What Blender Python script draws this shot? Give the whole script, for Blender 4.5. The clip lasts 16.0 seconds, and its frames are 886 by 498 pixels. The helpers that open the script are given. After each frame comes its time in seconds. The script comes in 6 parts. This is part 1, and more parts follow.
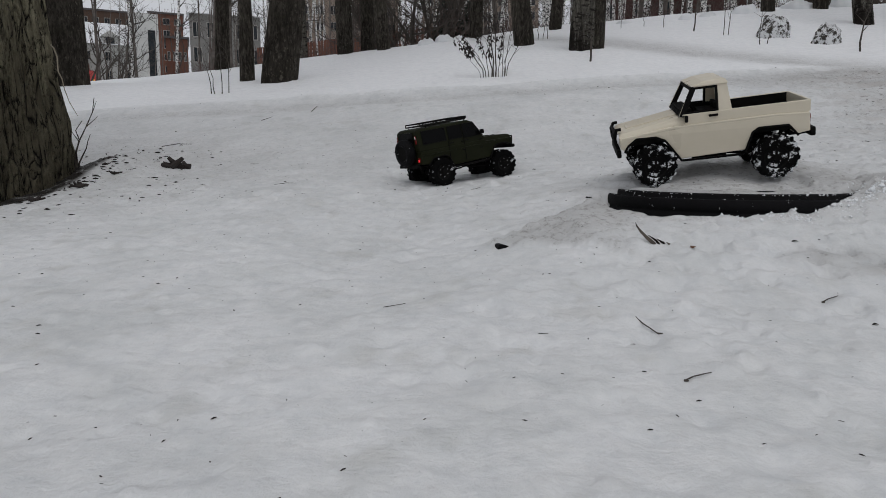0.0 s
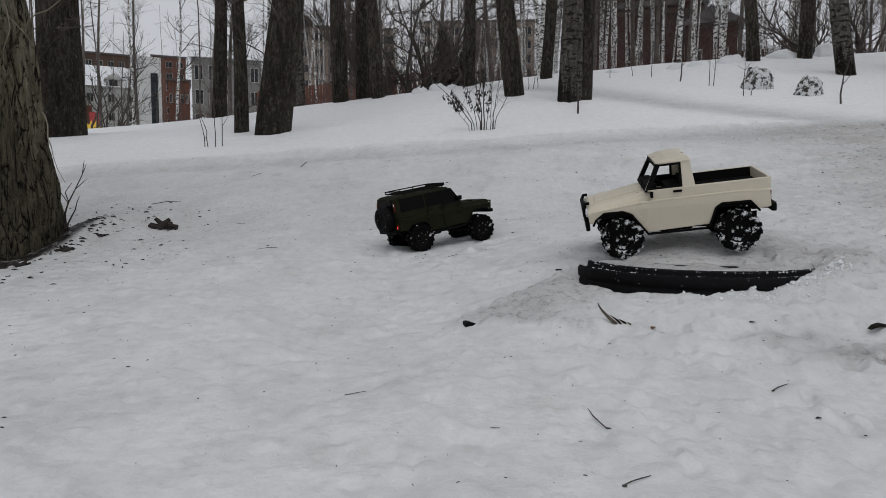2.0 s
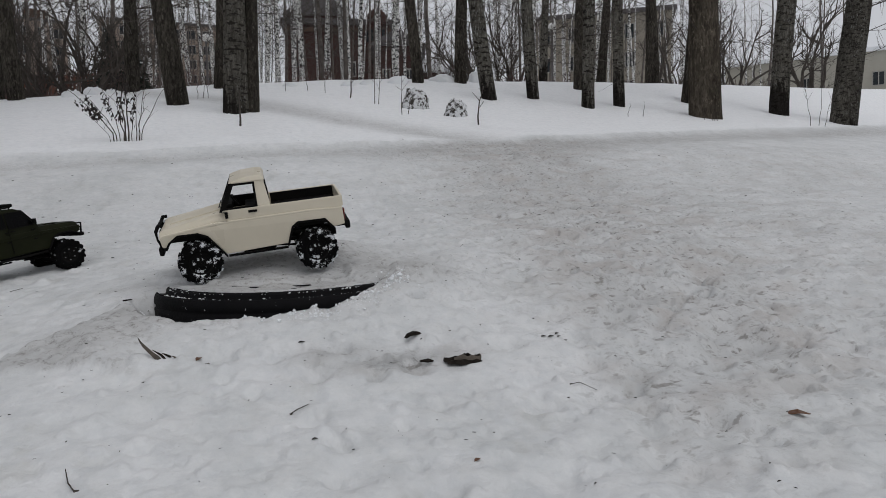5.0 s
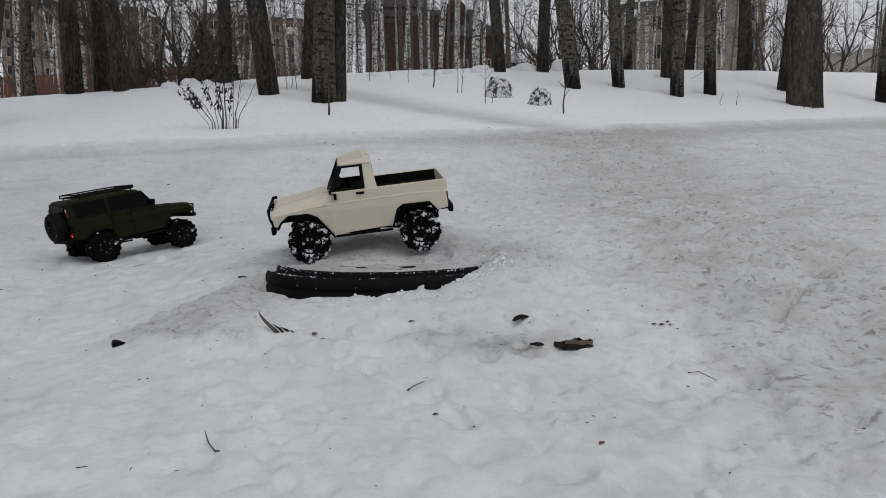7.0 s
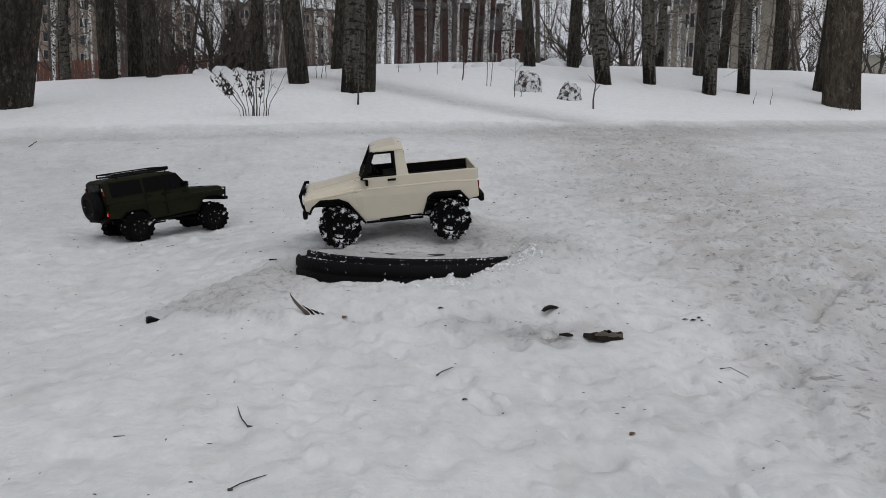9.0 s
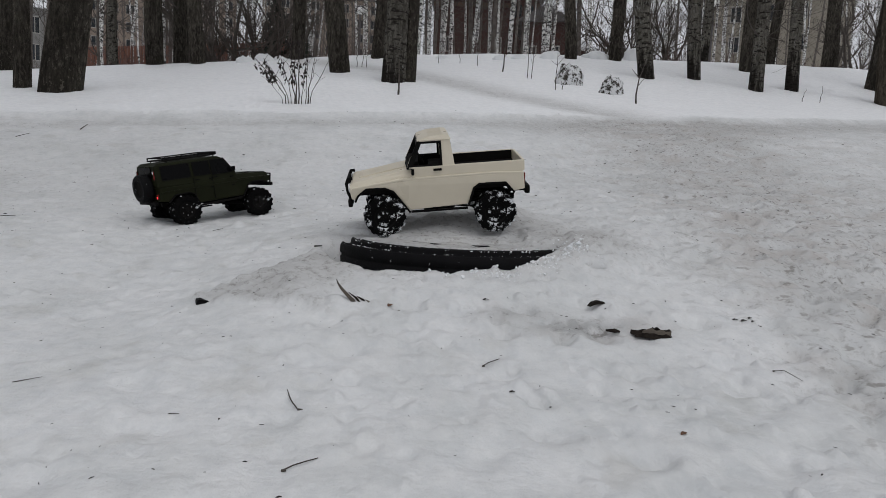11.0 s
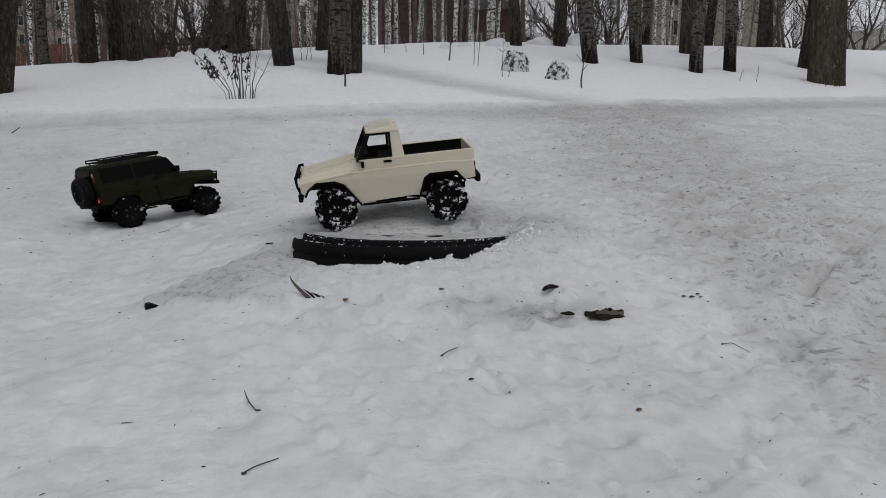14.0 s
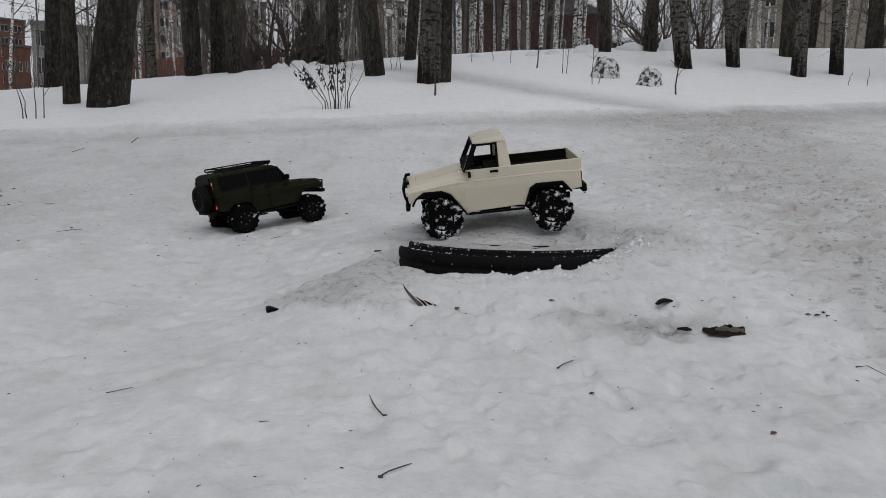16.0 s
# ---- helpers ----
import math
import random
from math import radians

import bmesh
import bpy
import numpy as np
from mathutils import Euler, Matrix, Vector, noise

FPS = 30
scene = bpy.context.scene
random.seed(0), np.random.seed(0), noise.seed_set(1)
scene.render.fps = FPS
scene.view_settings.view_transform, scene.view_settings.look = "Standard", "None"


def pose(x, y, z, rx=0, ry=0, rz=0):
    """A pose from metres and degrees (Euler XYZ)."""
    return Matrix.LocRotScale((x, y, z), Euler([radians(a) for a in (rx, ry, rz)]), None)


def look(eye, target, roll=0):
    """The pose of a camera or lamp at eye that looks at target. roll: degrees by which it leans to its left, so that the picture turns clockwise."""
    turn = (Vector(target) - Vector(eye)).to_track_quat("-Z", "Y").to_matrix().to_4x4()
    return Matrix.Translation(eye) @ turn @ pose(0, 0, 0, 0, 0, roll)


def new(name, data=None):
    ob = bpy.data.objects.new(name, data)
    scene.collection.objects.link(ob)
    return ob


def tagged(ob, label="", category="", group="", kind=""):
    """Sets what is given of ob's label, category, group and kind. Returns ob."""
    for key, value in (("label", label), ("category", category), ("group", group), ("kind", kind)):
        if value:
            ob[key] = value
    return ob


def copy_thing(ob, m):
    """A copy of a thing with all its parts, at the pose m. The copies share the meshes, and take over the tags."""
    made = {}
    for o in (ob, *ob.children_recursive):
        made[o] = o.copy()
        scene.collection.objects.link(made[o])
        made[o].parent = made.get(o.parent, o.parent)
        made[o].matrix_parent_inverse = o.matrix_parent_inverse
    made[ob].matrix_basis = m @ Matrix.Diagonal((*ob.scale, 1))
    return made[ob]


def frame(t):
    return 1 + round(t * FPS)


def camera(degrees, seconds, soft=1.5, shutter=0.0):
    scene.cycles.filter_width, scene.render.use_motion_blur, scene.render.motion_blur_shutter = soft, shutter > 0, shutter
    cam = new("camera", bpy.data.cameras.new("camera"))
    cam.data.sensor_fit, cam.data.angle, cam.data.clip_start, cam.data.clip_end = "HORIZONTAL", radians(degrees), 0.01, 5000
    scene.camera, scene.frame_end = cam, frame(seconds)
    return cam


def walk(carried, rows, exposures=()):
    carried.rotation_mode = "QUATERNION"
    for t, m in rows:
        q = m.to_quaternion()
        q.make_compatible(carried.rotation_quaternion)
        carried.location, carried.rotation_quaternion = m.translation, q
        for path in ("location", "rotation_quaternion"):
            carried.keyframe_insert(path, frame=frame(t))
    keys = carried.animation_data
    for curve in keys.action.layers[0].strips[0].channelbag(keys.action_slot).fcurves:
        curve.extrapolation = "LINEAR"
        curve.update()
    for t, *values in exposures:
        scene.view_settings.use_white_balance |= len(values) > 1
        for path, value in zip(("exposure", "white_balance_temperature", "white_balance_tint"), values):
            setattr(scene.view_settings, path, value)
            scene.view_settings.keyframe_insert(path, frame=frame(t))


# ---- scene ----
cam = camera(67.9, 16.0, soft=0.75)
PATH = [
    (0, (0.012, 0.006, 0.763), (0.006, 1.989, 0.502), 0.1),
    (0.5, (-0.053, -0.015, 0.768), (-0.266, 1.952, 0.482), -0.6),
    (1, (-0.049, -0.038, 0.782), (-0.329, 1.926, 0.53), -0.6),
    (1.5, (-0.002, -0.045, 0.813), (-0.157, 1.935, 0.582), 0.4),
    (2, (0.084, -0.021, 0.861), (0.082, 1.974, 0.716), 0.0),
    (2.5, (0.143, -0.007, 0.898), (0.185, 1.988, 0.759), 0.2),
    (3, (0.198, -0.003, 0.869), (0.308, 1.983, 0.66), -0.2),
    (3.5, (0.232, -0.007, 0.869), (0.437, 1.974, 0.686), 0.1),
    (4, (0.321, -0.016, 0.869), (0.811, 1.916, 0.712), -0.5),
    (4.5, (0.423, -0.016, 0.877), (1.208, 1.818, 0.741), -1.0),
    (4.7, (0.445, -0.033, 0.882), (1.282, 1.779, 0.758), -1.3),
    (6.8, (0.39, 0.002, 0.867), (1.072, 1.877, 0.731), -1.4),
    (7, (0.368, 0.002, 0.863), (0.997, 1.895, 0.719), -0.6),
    (7.5, (0.343, -0.003, 0.856), (0.92, 1.907, 0.72), 0.9),
    (8, (0.338, -0.002, 0.853), (0.897, 1.914, 0.715), 1.4),
    (8.5, (0.342, 0.005, 0.849), (0.896, 1.919, 0.682), 1.5),
    (9, (0.349, 0.007, 0.848), (0.913, 1.919, 0.686), 1.0),
    (9.5, (0.322, 0.014, 0.847), (0.799, 1.947, 0.662), 1.9),
    (9.7, (0.317, 0.013, 0.849), (0.775, 1.951, 0.672), 2.2),
    (11.8, (0.321, 0.026, 0.841), (0.796, 1.959, 0.646), 2.6),
    (12, (0.319, 0.027, 0.842), (0.778, 1.964, 0.651), 2.4),
    (12.5, (0.318, 0.022, 0.844), (0.76, 1.965, 0.668), 2.1),
    (13, (0.343, 0.016, 0.844), (0.955, 1.908, 0.633), 1.0),
    (13.5, (0.336, 0.02, 0.842), (0.988, 1.897, 0.619), -0.3),
    (14, (0.323, 0.019, 0.845), (0.923, 1.914, 0.629), 0.2),
    (14.5, (0.327, 0.022, 0.845), (0.927, 1.915, 0.613), -0.0),
    (15, (0.323, 0.019, 0.845), (0.912, 1.919, 0.632), 0.5),
    (15.5, (0.282, 0.036, 0.847), (0.78, 1.96, 0.624), 0.6),
    (16, (0.251, 0.029, 0.852), (0.621, 1.985, 0.656), 0.5),
]
walk(cam, [(t, look(eye, target, roll)) for t, eye, target, roll in PATH],
     exposures=[(0, -.15), (6, -.13), (8, -.02), (9.5, -.02), (12, -.12), (16, -.14)])


# ---- overcast winter daylight ----
world = bpy.data.worlds.new("overcast_sky")
scene.world = world
world.use_nodes = True
wn, wl = world.node_tree.nodes, world.node_tree.links
wn.clear()
sky = wn.new("ShaderNodeTexSky")
sky.sky_type, sky.sun_disc = "NISHITA", False
sky.sun_elevation, sky.sun_rotation = radians(58), radians(165)
sky.air_density, sky.dust_density = 1.0, 3.0
grey = wn.new("ShaderNodeHueSaturation")
grey.inputs["Saturation"].default_value = 0.24
bg = wn.new("ShaderNodeBackground")
bg.inputs["Strength"].default_value = 0.106
wout = wn.new("ShaderNodeOutputWorld")
wl.new(sky.outputs[0], grey.inputs["Color"])
# an even veil of cloud hides most of the clear sky
veil = wn.new("ShaderNodeMix")
veil.data_type = "RGBA"
veil.inputs[0].default_value = 0.8
veil.inputs[7].default_value = (5.85, 6.0, 6.42, 1.0)
wl.new(grey.outputs[0], veil.inputs[6])
wl.new(veil.outputs[2], bg.inputs[0])
wl.new(bg.outputs[0], wout.inputs[0])

sun = new("sun", bpy.data.lights.new("sun", "SUN"))
sun.data.energy, sun.data.angle, sun.data.color = 0.6, radians(60), (1.0, 0.98, 0.95)
sun.matrix_world = look((3, -14, 30), (0, 0, 0))


# ---- materials ----
class Nodes:
    """A short hand for building one node material."""

    def __init__(self, name):
        self.mat = bpy.data.materials.new(name)
        self.mat.use_nodes = True
        self.n, self.l = self.mat.node_tree.nodes, self.mat.node_tree.links
        self.bsdf = next(k for k in self.n if k.type == "BSDF_PRINCIPLED")
        self.where = self.n.new("ShaderNodeTexCoord").outputs["Object"]

    def plug(self, a, b):
        if isinstance(a, (int, float)):
            b.default_value = a
        elif isinstance(a, tuple):
            b.default_value = (*a, 1.0)[:4] if len(b.default_value) == 4 else a[:3]
        else:
            self.l.new(a, b)

    def scaled(self, size):
        m = self.n.new("ShaderNodeMapping")
        m.inputs["Scale"].default_value = size
        self.l.new(self.where, m.inputs["Vector"])
        return m.outputs[0]

    def noise(self, scale, detail=4.0, rough=0.55, size=(1, 1, 1), warp=0.0):
        k = self.n.new("ShaderNodeTexNoise")
        k.inputs["Scale"].default_value, k.inputs["Detail"].default_value = scale, detail
        k.inputs["Roughness"].default_value, k.inputs["Distortion"].default_value = rough, warp
        self.l.new(self.scaled(size), k.inputs["Vector"])
        return k.outputs["Fac"]

    def cells(self, scale, size=(1, 1, 1), feature="F1"):
        k = self.n.new("ShaderNodeTexVoronoi")
        k.feature = feature
        k.inputs["Scale"].default_value = scale
        self.l.new(self.scaled(size), k.inputs["Vector"])
        return k.outputs["Distance"]

    def ramp(self, fac, *stops):
        k = self.n.new("ShaderNodeValToRGB")
        while len(k.color_ramp.elements) < len(stops):
            k.color_ramp.elements.new(0.5)
        for e, (at, c) in zip(k.color_ramp.elements, stops):
            e.position = at
            e.color = (*c, 1.0) if isinstance(c, tuple) else (c, c, c, 1.0)
        self.plug(fac, k.inputs[0])
        return k.outputs[0]

    def mix(self, fac, a, b, kind="MIX"):
        k = self.n.new("ShaderNodeMix")
        k.data_type, k.blend_type = "RGBA", kind
        self.plug(fac, k.inputs[0])
        self.plug(a, k.inputs[6])
        self.plug(b, k.inputs[7])
        return k.outputs[2]

    def math(self, op, a, b):
        k = self.n.new("ShaderNodeMath")
        k.operation = op
        self.plug(a, k.inputs[0])
        self.plug(b, k.inputs[1])
        return k.outputs[0]

    def attribute(self, name):
        k = self.n.new("ShaderNodeAttribute")
        k.attribute_name = name
        return k.outputs["Fac"]

    def per_object(self):
        return self.n.new("ShaderNodeObjectInfo").outputs["Random"]

    def bumped(self, height, strength, distance):
        k = self.n.new("ShaderNodeBump")
        k.inputs["Strength"].default_value, k.inputs["Distance"].default_value = strength, distance
        self.l.new(height, k.inputs["Height"])
        self.l.new(k.outputs[0], self.bsdf.inputs["Normal"])

    def done(self, color, rough=0.7, metal=0.0, spec=0.5):
        self.plug(color, self.bsdf.inputs["Base Color"])
        self.plug(rough, self.bsdf.inputs["Roughness"])
        self.bsdf.inputs["Metallic"].default_value = metal
        self.bsdf.inputs["Specular IOR Level"].default_value = spec
        return self.mat


def snow_material():
    m = Nodes("old_spring_snow")
    broad = m.ramp(m.noise(1.7, 5, 0.6), (0.32, (0.69, 0.697, 0.70)), (0.62, (0.765, 0.768, 0.771)))
    fine = m.ramp(m.noise(22, 6, 0.65), (0.32, (0.90, 0.91, 0.92)), (0.62, (1.0, 1.0, 1.0)))
    wet = m.ramp(m.noise(5.0, 6, 0.6, (1, .8, 1), 0.12), (0.38, (0.90, 0.905, 0.90)), (0.58, (1.0, 1.0, 1.0)))
    clots = m.ramp(m.noise(30, 5, 0.65, (1, .7, 1), 0.1), (0.36, (0.93, 0.935, 0.94)), (0.52, (1.0, 1.0, 1.0)))
    fresh = m.mix(1.0, (0.88, 0.885, 0.895), fine, "MULTIPLY")
    slush = m.ramp(m.noise(8.5, 3, 0.5, (1, .8, 1)), (0.60, (1.0, 1.0, 1.0)), (0.70, (0.90, 0.895, 0.88)))
    clean = m.mix(1.0, m.mix(1.0, m.mix(1.0, m.mix(1.0, broad, fine, "MULTIPLY"), wet, "MULTIPLY"), clots, "MULTIPLY"), slush, "MULTIPLY")
    clean = m.mix(m.attribute("fresh"), clean, fresh)
    grime = m.mix(m.noise(9, 6, 0.7), (0.31, 0.31, 0.305), (0.56, 0.555, 0.55))
    grit = m.ramp(m.noise(48, 4, 0.8), (0.52, 0.0), (0.66, 1.0))
    dirt = m.attribute("dirt")
    patchy = m.math("MULTIPLY", dirt, m.ramp(m.noise(5.5, 7, 0.72, warp=0.1), (0.36, 0.55), (0.62, 1.0)))
    c = m.mix(patchy, clean, grime)
    c = m.mix(m.math("MULTIPLY", m.math("MULTIPLY", dirt, grit), 0.65), c, (0.15, 0.135, 0.12))
    # dirt pressed into the trampled snow in short streaks
    tread = m.attribute("tread")
    streaks = m.ramp(m.noise(7, 4, 0.6, (0.7, 1.2, 1), 0.1), (0.48, 0.0), (0.64, 1.0))
    # dark flecks: dirt and the shade of small dents, painted in the colour
    flecks = m.ramp(m.noise(34, 4, 0.6, (0.55, 1.2, 1), 0.1), (0.60, 0.0), (0.66, 1.0))
    c = m.mix(m.math("MULTIPLY", tread, m.math("MULTIPLY", streaks, 0.6)), c, (0.43, 0.40, 0.38))
    c = m.mix(m.math("MULTIPLY", tread, m.math("MULTIPLY", flecks, 0.75)), c, (0.19, 0.175, 0.16))
    soil = m.attribute("soil")
    c = m.mix(m.math("MULTIPLY", soil, m.ramp(m.noise(26, 6, 0.75), (0.30, 0.0), (0.46, 1.0))), c, (0.014, 0.012, 0.010))
    specks = m.ramp(m.cells(38), (0.0, 1.0), (0.055, 0.0))
    thin = m.ramp(m.noise(3.1, 2), (0.5, 0.0), (0.6, 1.0))
    c = m.mix(m.math("MULTIPLY", m.math("MULTIPLY", specks, thin), 0.75), c, (0.07, 0.055, 0.045))
    m.bumped(m.math("ADD", m.math("MULTIPLY", m.noise(110, 4, 0.7), 0.5), m.math("MULTIPLY", m.noise(34, 4, 0.6), 1.5)), 0.38, 0.012)
    return m.done(c, m.ramp(m.noise(12, 3), (0.3, 0.42), (0.7, 0.72)), 0, 0.35)


def bark_material(name, dark, light, scale=1.0, lichen=0.0, scars=0.0, rough_foot=0.0):
    """Furrowed bark: long broken ridges between dark fissures, grain on the ridges; lichen, cross scars and a foot of black cork bark where asked for."""
    m = Nodes(name)

    deep = m.ramp(m.noise(10 * scale, 10, 0.74, (1, 1, 0.24), 0.5), (0.40, 0.0), (0.56, 1.0))
    small = m.ramp(m.noise(36 * scale, 8, 0.72, (1, 1, 0.34), 0.4), (0.40, 0.0), (0.58, 1.0))
    fine = m.noise(110 * scale, 6, 0.75, (1, 1, 0.35))
    relief = m.math("MULTIPLY", m.math("ADD", m.math("MULTIPLY", deep, .75), .25), m.math("ADD", m.math("MULTIPLY", small, .7), .3))
    c = m.mix(m.ramp(fine, (0.3, 0.0), (0.7, 1.0)), tuple(v * .6 for v in light), light)
    c = m.mix(relief, dark, c)
    c = m.mix(m.ramp(m.noise(2.6 * scale, 5, 0.6), (0.38, 0.0), (0.72, 0.6)), c, tuple(.5 * (a + b) * .7 for a, b in zip(dark, light)))
    if lichen:
        c = m.mix(m.ramp(m.noise(6, 6, 0.75), (0.52, 0.0), (0.70, lichen)), c, (0.13, 0.13, 0.085))
    if scars:
        c = m.mix(m.math("MULTIPLY", m.ramp(m.noise(11, 5, 0.65, (1, 1, 3.0)), (0.53, 0.0), (0.58, 1.0)), scars), c, tuple(v * .6 for v in dark))
    # pale flakes and crusts scattered over the ridges
    flakes = m.math("MULTIPLY", m.ramp(m.noise(30 * scale, 5, 0.75, (1, 1, 0.45)), (0.56, 0.0), (0.62, 1.0)), m.ramp(m.noise(3.2, 4, 0.6, (1, 1, 0.5)), (0.42, 0.1), (0.62, 1.0)))
    c = m.mix(m.math("MULTIPLY", flakes, .75), c, tuple(min(v * 1.7, .5) for v in light))
    wetness = m.ramp(m.noise(1.9, 5, 0.6, (1, 1, 0.22)), (0.48, 0.0), (0.62, 0.45))
    c = m.mix(wetness, c, tuple(v * .7 for v in dark))
    c = m.mix(m.math("MULTIPLY", m.per_object(), 0.3), c, dark)
    if rough_foot:
        split = m.n.new("ShaderNodeSeparateXYZ")
        m.l.new(m.where, split.inputs[0])
        border = m.math("ADD", split.outputs[2], m.math("ADD", m.math("MULTIPLY", m.noise(6, 7, 0.75, (1, 1, 0.25)), 2.2), m.math("MULTIPLY", m.per_object(), 0.7)))
        c = m.mix(m.ramp(m.math("MULTIPLY", border, 0.4), (rough_foot, 0.85), (rough_foot + .09, 0.0)), c, (0.013, 0.011, 0.010))
    m.bumped(m.math("ADD", m.math("MULTIPLY", relief, 1.5), m.math("MULTIPLY", fine, .5)), 0.9, 0.012)
    return m.done(c, 0.97, 0, 0.02)


def old_bark_material():
    """Old poplar bark: pale grey-olive plates cut by many short dark fissures, with darker wet runs down the trunk."""
    m = Nodes("old_fissured_bark")

    def fissures(scale, stretch, width, warp):
        n = m.noise(scale, 7, 0.66, (1, 1, stretch), warp)
        away = m.n.new("ShaderNodeMath")
        away.operation = "ABSOLUTE"
        m.l.new(m.math("SUBTRACT", n, 0.5), away.inputs[0])
        return m.ramp(away.outputs[0], (0.0, 0.0), (width, 1.0))

    def cracks(scale, stretch, width, sway):
        """Dark lines between long upright plates."""
        n = m.n.new("ShaderNodeTexNoise")
        n.inputs["Scale"].default_value, n.inputs["Detail"].default_value = scale * .55, 5.0
        m.l.new(m.scaled((1, 1, stretch * 1.6)), n.inputs["Vector"])
        off = m.n.new("ShaderNodeVectorMath")
        off.operation = "MULTIPLY_ADD"
        m.l.new(n.outputs["Color"], off.inputs[0])
        off.inputs[1].default_value = (sway, sway, sway)
        m.l.new(m.scaled((1, 1, stretch)), off.inputs[2])
        k = m.n.new("ShaderNodeTexVoronoi")
        k.feature = "DISTANCE_TO_EDGE"
        k.inputs["Scale"].default_value = scale
        m.l.new(off.outputs[0], k.inputs["Vector"])
        return m.ramp(k.outputs["Distance"], (0.0, 0.0), (width, 1.0))

    large = cracks(17, 0.11, 0.050, 0.016)
    small = m.math("MULTIPLY", cracks(40, 0.15, 0.085, 0.010), fissures(30, 0.24, 0.020, 0.2))
    some = m.ramp(m.noise(12, 5, 0.7, (1, 1, 0.45)), (0.42, 0.0), (0.56, 1.0))
    large = m.mix(some, (1, 1, 1), large)
    small = m.mix(m.ramp(m.noise(22, 5, 0.7, (1, 1, 0.5)), (0.42, 0.0), (0.56, 1.0)), (1, 1, 1), small)
    grains = m.noise(60, 8, 0.8, (1, 1, 0.5))
    plates = m.noise(20, 7, 0.7, (1, 1, 0.16), 0.4)
    c = m.mix(m.ramp(grains, (0.34, 0.0), (0.64, 1.0)), (0.25, 0.228, 0.152), (0.47, 0.435, 0.305))
    c = m.mix(m.ramp(plates, (0.36, 0.60), (0.54, 0.0)), c, (0.12, 0.104, 0.074))
    c = m.mix(m.ramp(m.noise(2.1, 5, 0.6, (1, 1, 0.16)), (0.53, 0.0), (0.66, 0.5)), c, (0.13, 0.113, 0.085))
    c = m.mix(m.ramp(m.noise(6, 6, 0.75), (0.54, 0.0), (0.72, 0.45)), c, (0.16, 0.165, 0.10))
    cut = m.math("MULTIPLY", large, small)
    # the +x flank is mixed darker, with an uneven border
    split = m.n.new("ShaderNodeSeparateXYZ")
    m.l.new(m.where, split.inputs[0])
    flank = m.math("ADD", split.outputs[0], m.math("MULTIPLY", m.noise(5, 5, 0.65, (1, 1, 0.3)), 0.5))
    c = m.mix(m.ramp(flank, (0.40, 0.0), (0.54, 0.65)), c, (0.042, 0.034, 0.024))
    # cracks carry dirt and the shade inside the furrows as colour
    c = m.mix(m.ramp(cut, (0.10, 0.0), (0.75, 1.0)), (0.014, 0.012, 0.010), c)
    m.bumped(m.math("ADD", m.math("MULTIPLY", cut, 1.4), m.math("ADD", m.math("MULTIPLY", plates, 2.2), m.math("MULTIPLY", grains, 0.35))), 1.0, 0.050)
    return m.done(c, 0.93, 0, 0.12)


def birch_material():
    m = Nodes("birch_bark")
    c = m.ramp(m.noise(4, 4), (0.3, (0.60, 0.59, 0.57)), (0.7, (0.80, 0.79, 0.77)))
    marks = m.ramp(m.noise(15, 5, 0.7, (1, 1, 1.5), 0.7), (0.49, 0.0), (0.53, 1.0))
    c = m.mix(marks, c, (0.022, 0.020, 0.019))
    m.bumped(m.noise(30, 4), 0.4, 0.01)
    return m.done(c, 0.75, 0, 0.3)


def plain_material(name, a, b, scale, rough=0.6, metal=0.0, bump=0.0, spec=0.5):
    m = Nodes(name)
    f = m.noise(scale, 6, 0.65)
    c = m.mix(m.ramp(f, (0.3, 0.0), (0.7, 1.0)), a, b)
    if bump:
        m.bumped(m.noise(scale * 2.5, 5, 0.7), 0.5, bump)
    return m.done(c, m.ramp(m.noise(scale * 1.7, 3), (0.3, max(rough - 0.1, 0.05)), (0.7, min(rough + 0.1, 1.0))), metal, spec)


def snowy_material(name, base, cover, scale, rough=0.75, spec=0.03):
    """A surface with packed snow caught in its hollows."""
    m = Nodes(name)
    c = m.mix(m.noise(40, 4), tuple(v * 0.6 for v in base), tuple(v * 1.5 for v in base))
    stuck = m.ramp(m.noise(scale, 6, 0.72), (cover, 0.0), (cover + 0.05, 1.0))
    c = m.mix(stuck, c, (0.66, 0.68, 0.70))
    m.bumped(m.noise(scale * 2, 5, 0.7), 0.5, 0.003)
    return m.done(c, rough, 0, spec)


SNOW = snow_material()
BARK = bark_material("grey_poplar_bark", (0.022, 0.018, 0.015), (0.21, 0.178, 0.140), 1.0, 0.3)
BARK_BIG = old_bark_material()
SHOOT = plain_material("pale_dry_shoot", (.13, .11, .08), (.22, .19, .14), 20, .8)
BARK_DARK = bark_material("dark_wet_bark", (0.006, 0.0052, 0.0045), (0.17, 0.152, 0.128), 1.3, 0.2)
BARK_GREY = bark_material("grey_green_bark", (0.026, 0.023, 0.020), (0.34, 0.318, 0.275), 1.3, 0.30, 0.85, 0.62)
BIRCH = birch_material()
BARK_FAR = plain_material("grey_far_bark", (0.045, 0.038, 0.033), (0.15, 0.13, 0.115), 5, 0.9)
BRUSH = plain_material("red_brown_brush", (0.045, 0.026, 0.023), (0.10, 0.062, 0.055), 8, 0.9)
TWIG = plain_material("bare_twig_bark", (0.035, 0.028, 0.023), (0.075, 0.062, 0.052), 14, 0.85)
FARTWIG = plain_material("far_twig_bark", (0.038, 0.032, 0.029), (0.090, 0.080, 0.073), 6, 0.9, spec=.1)
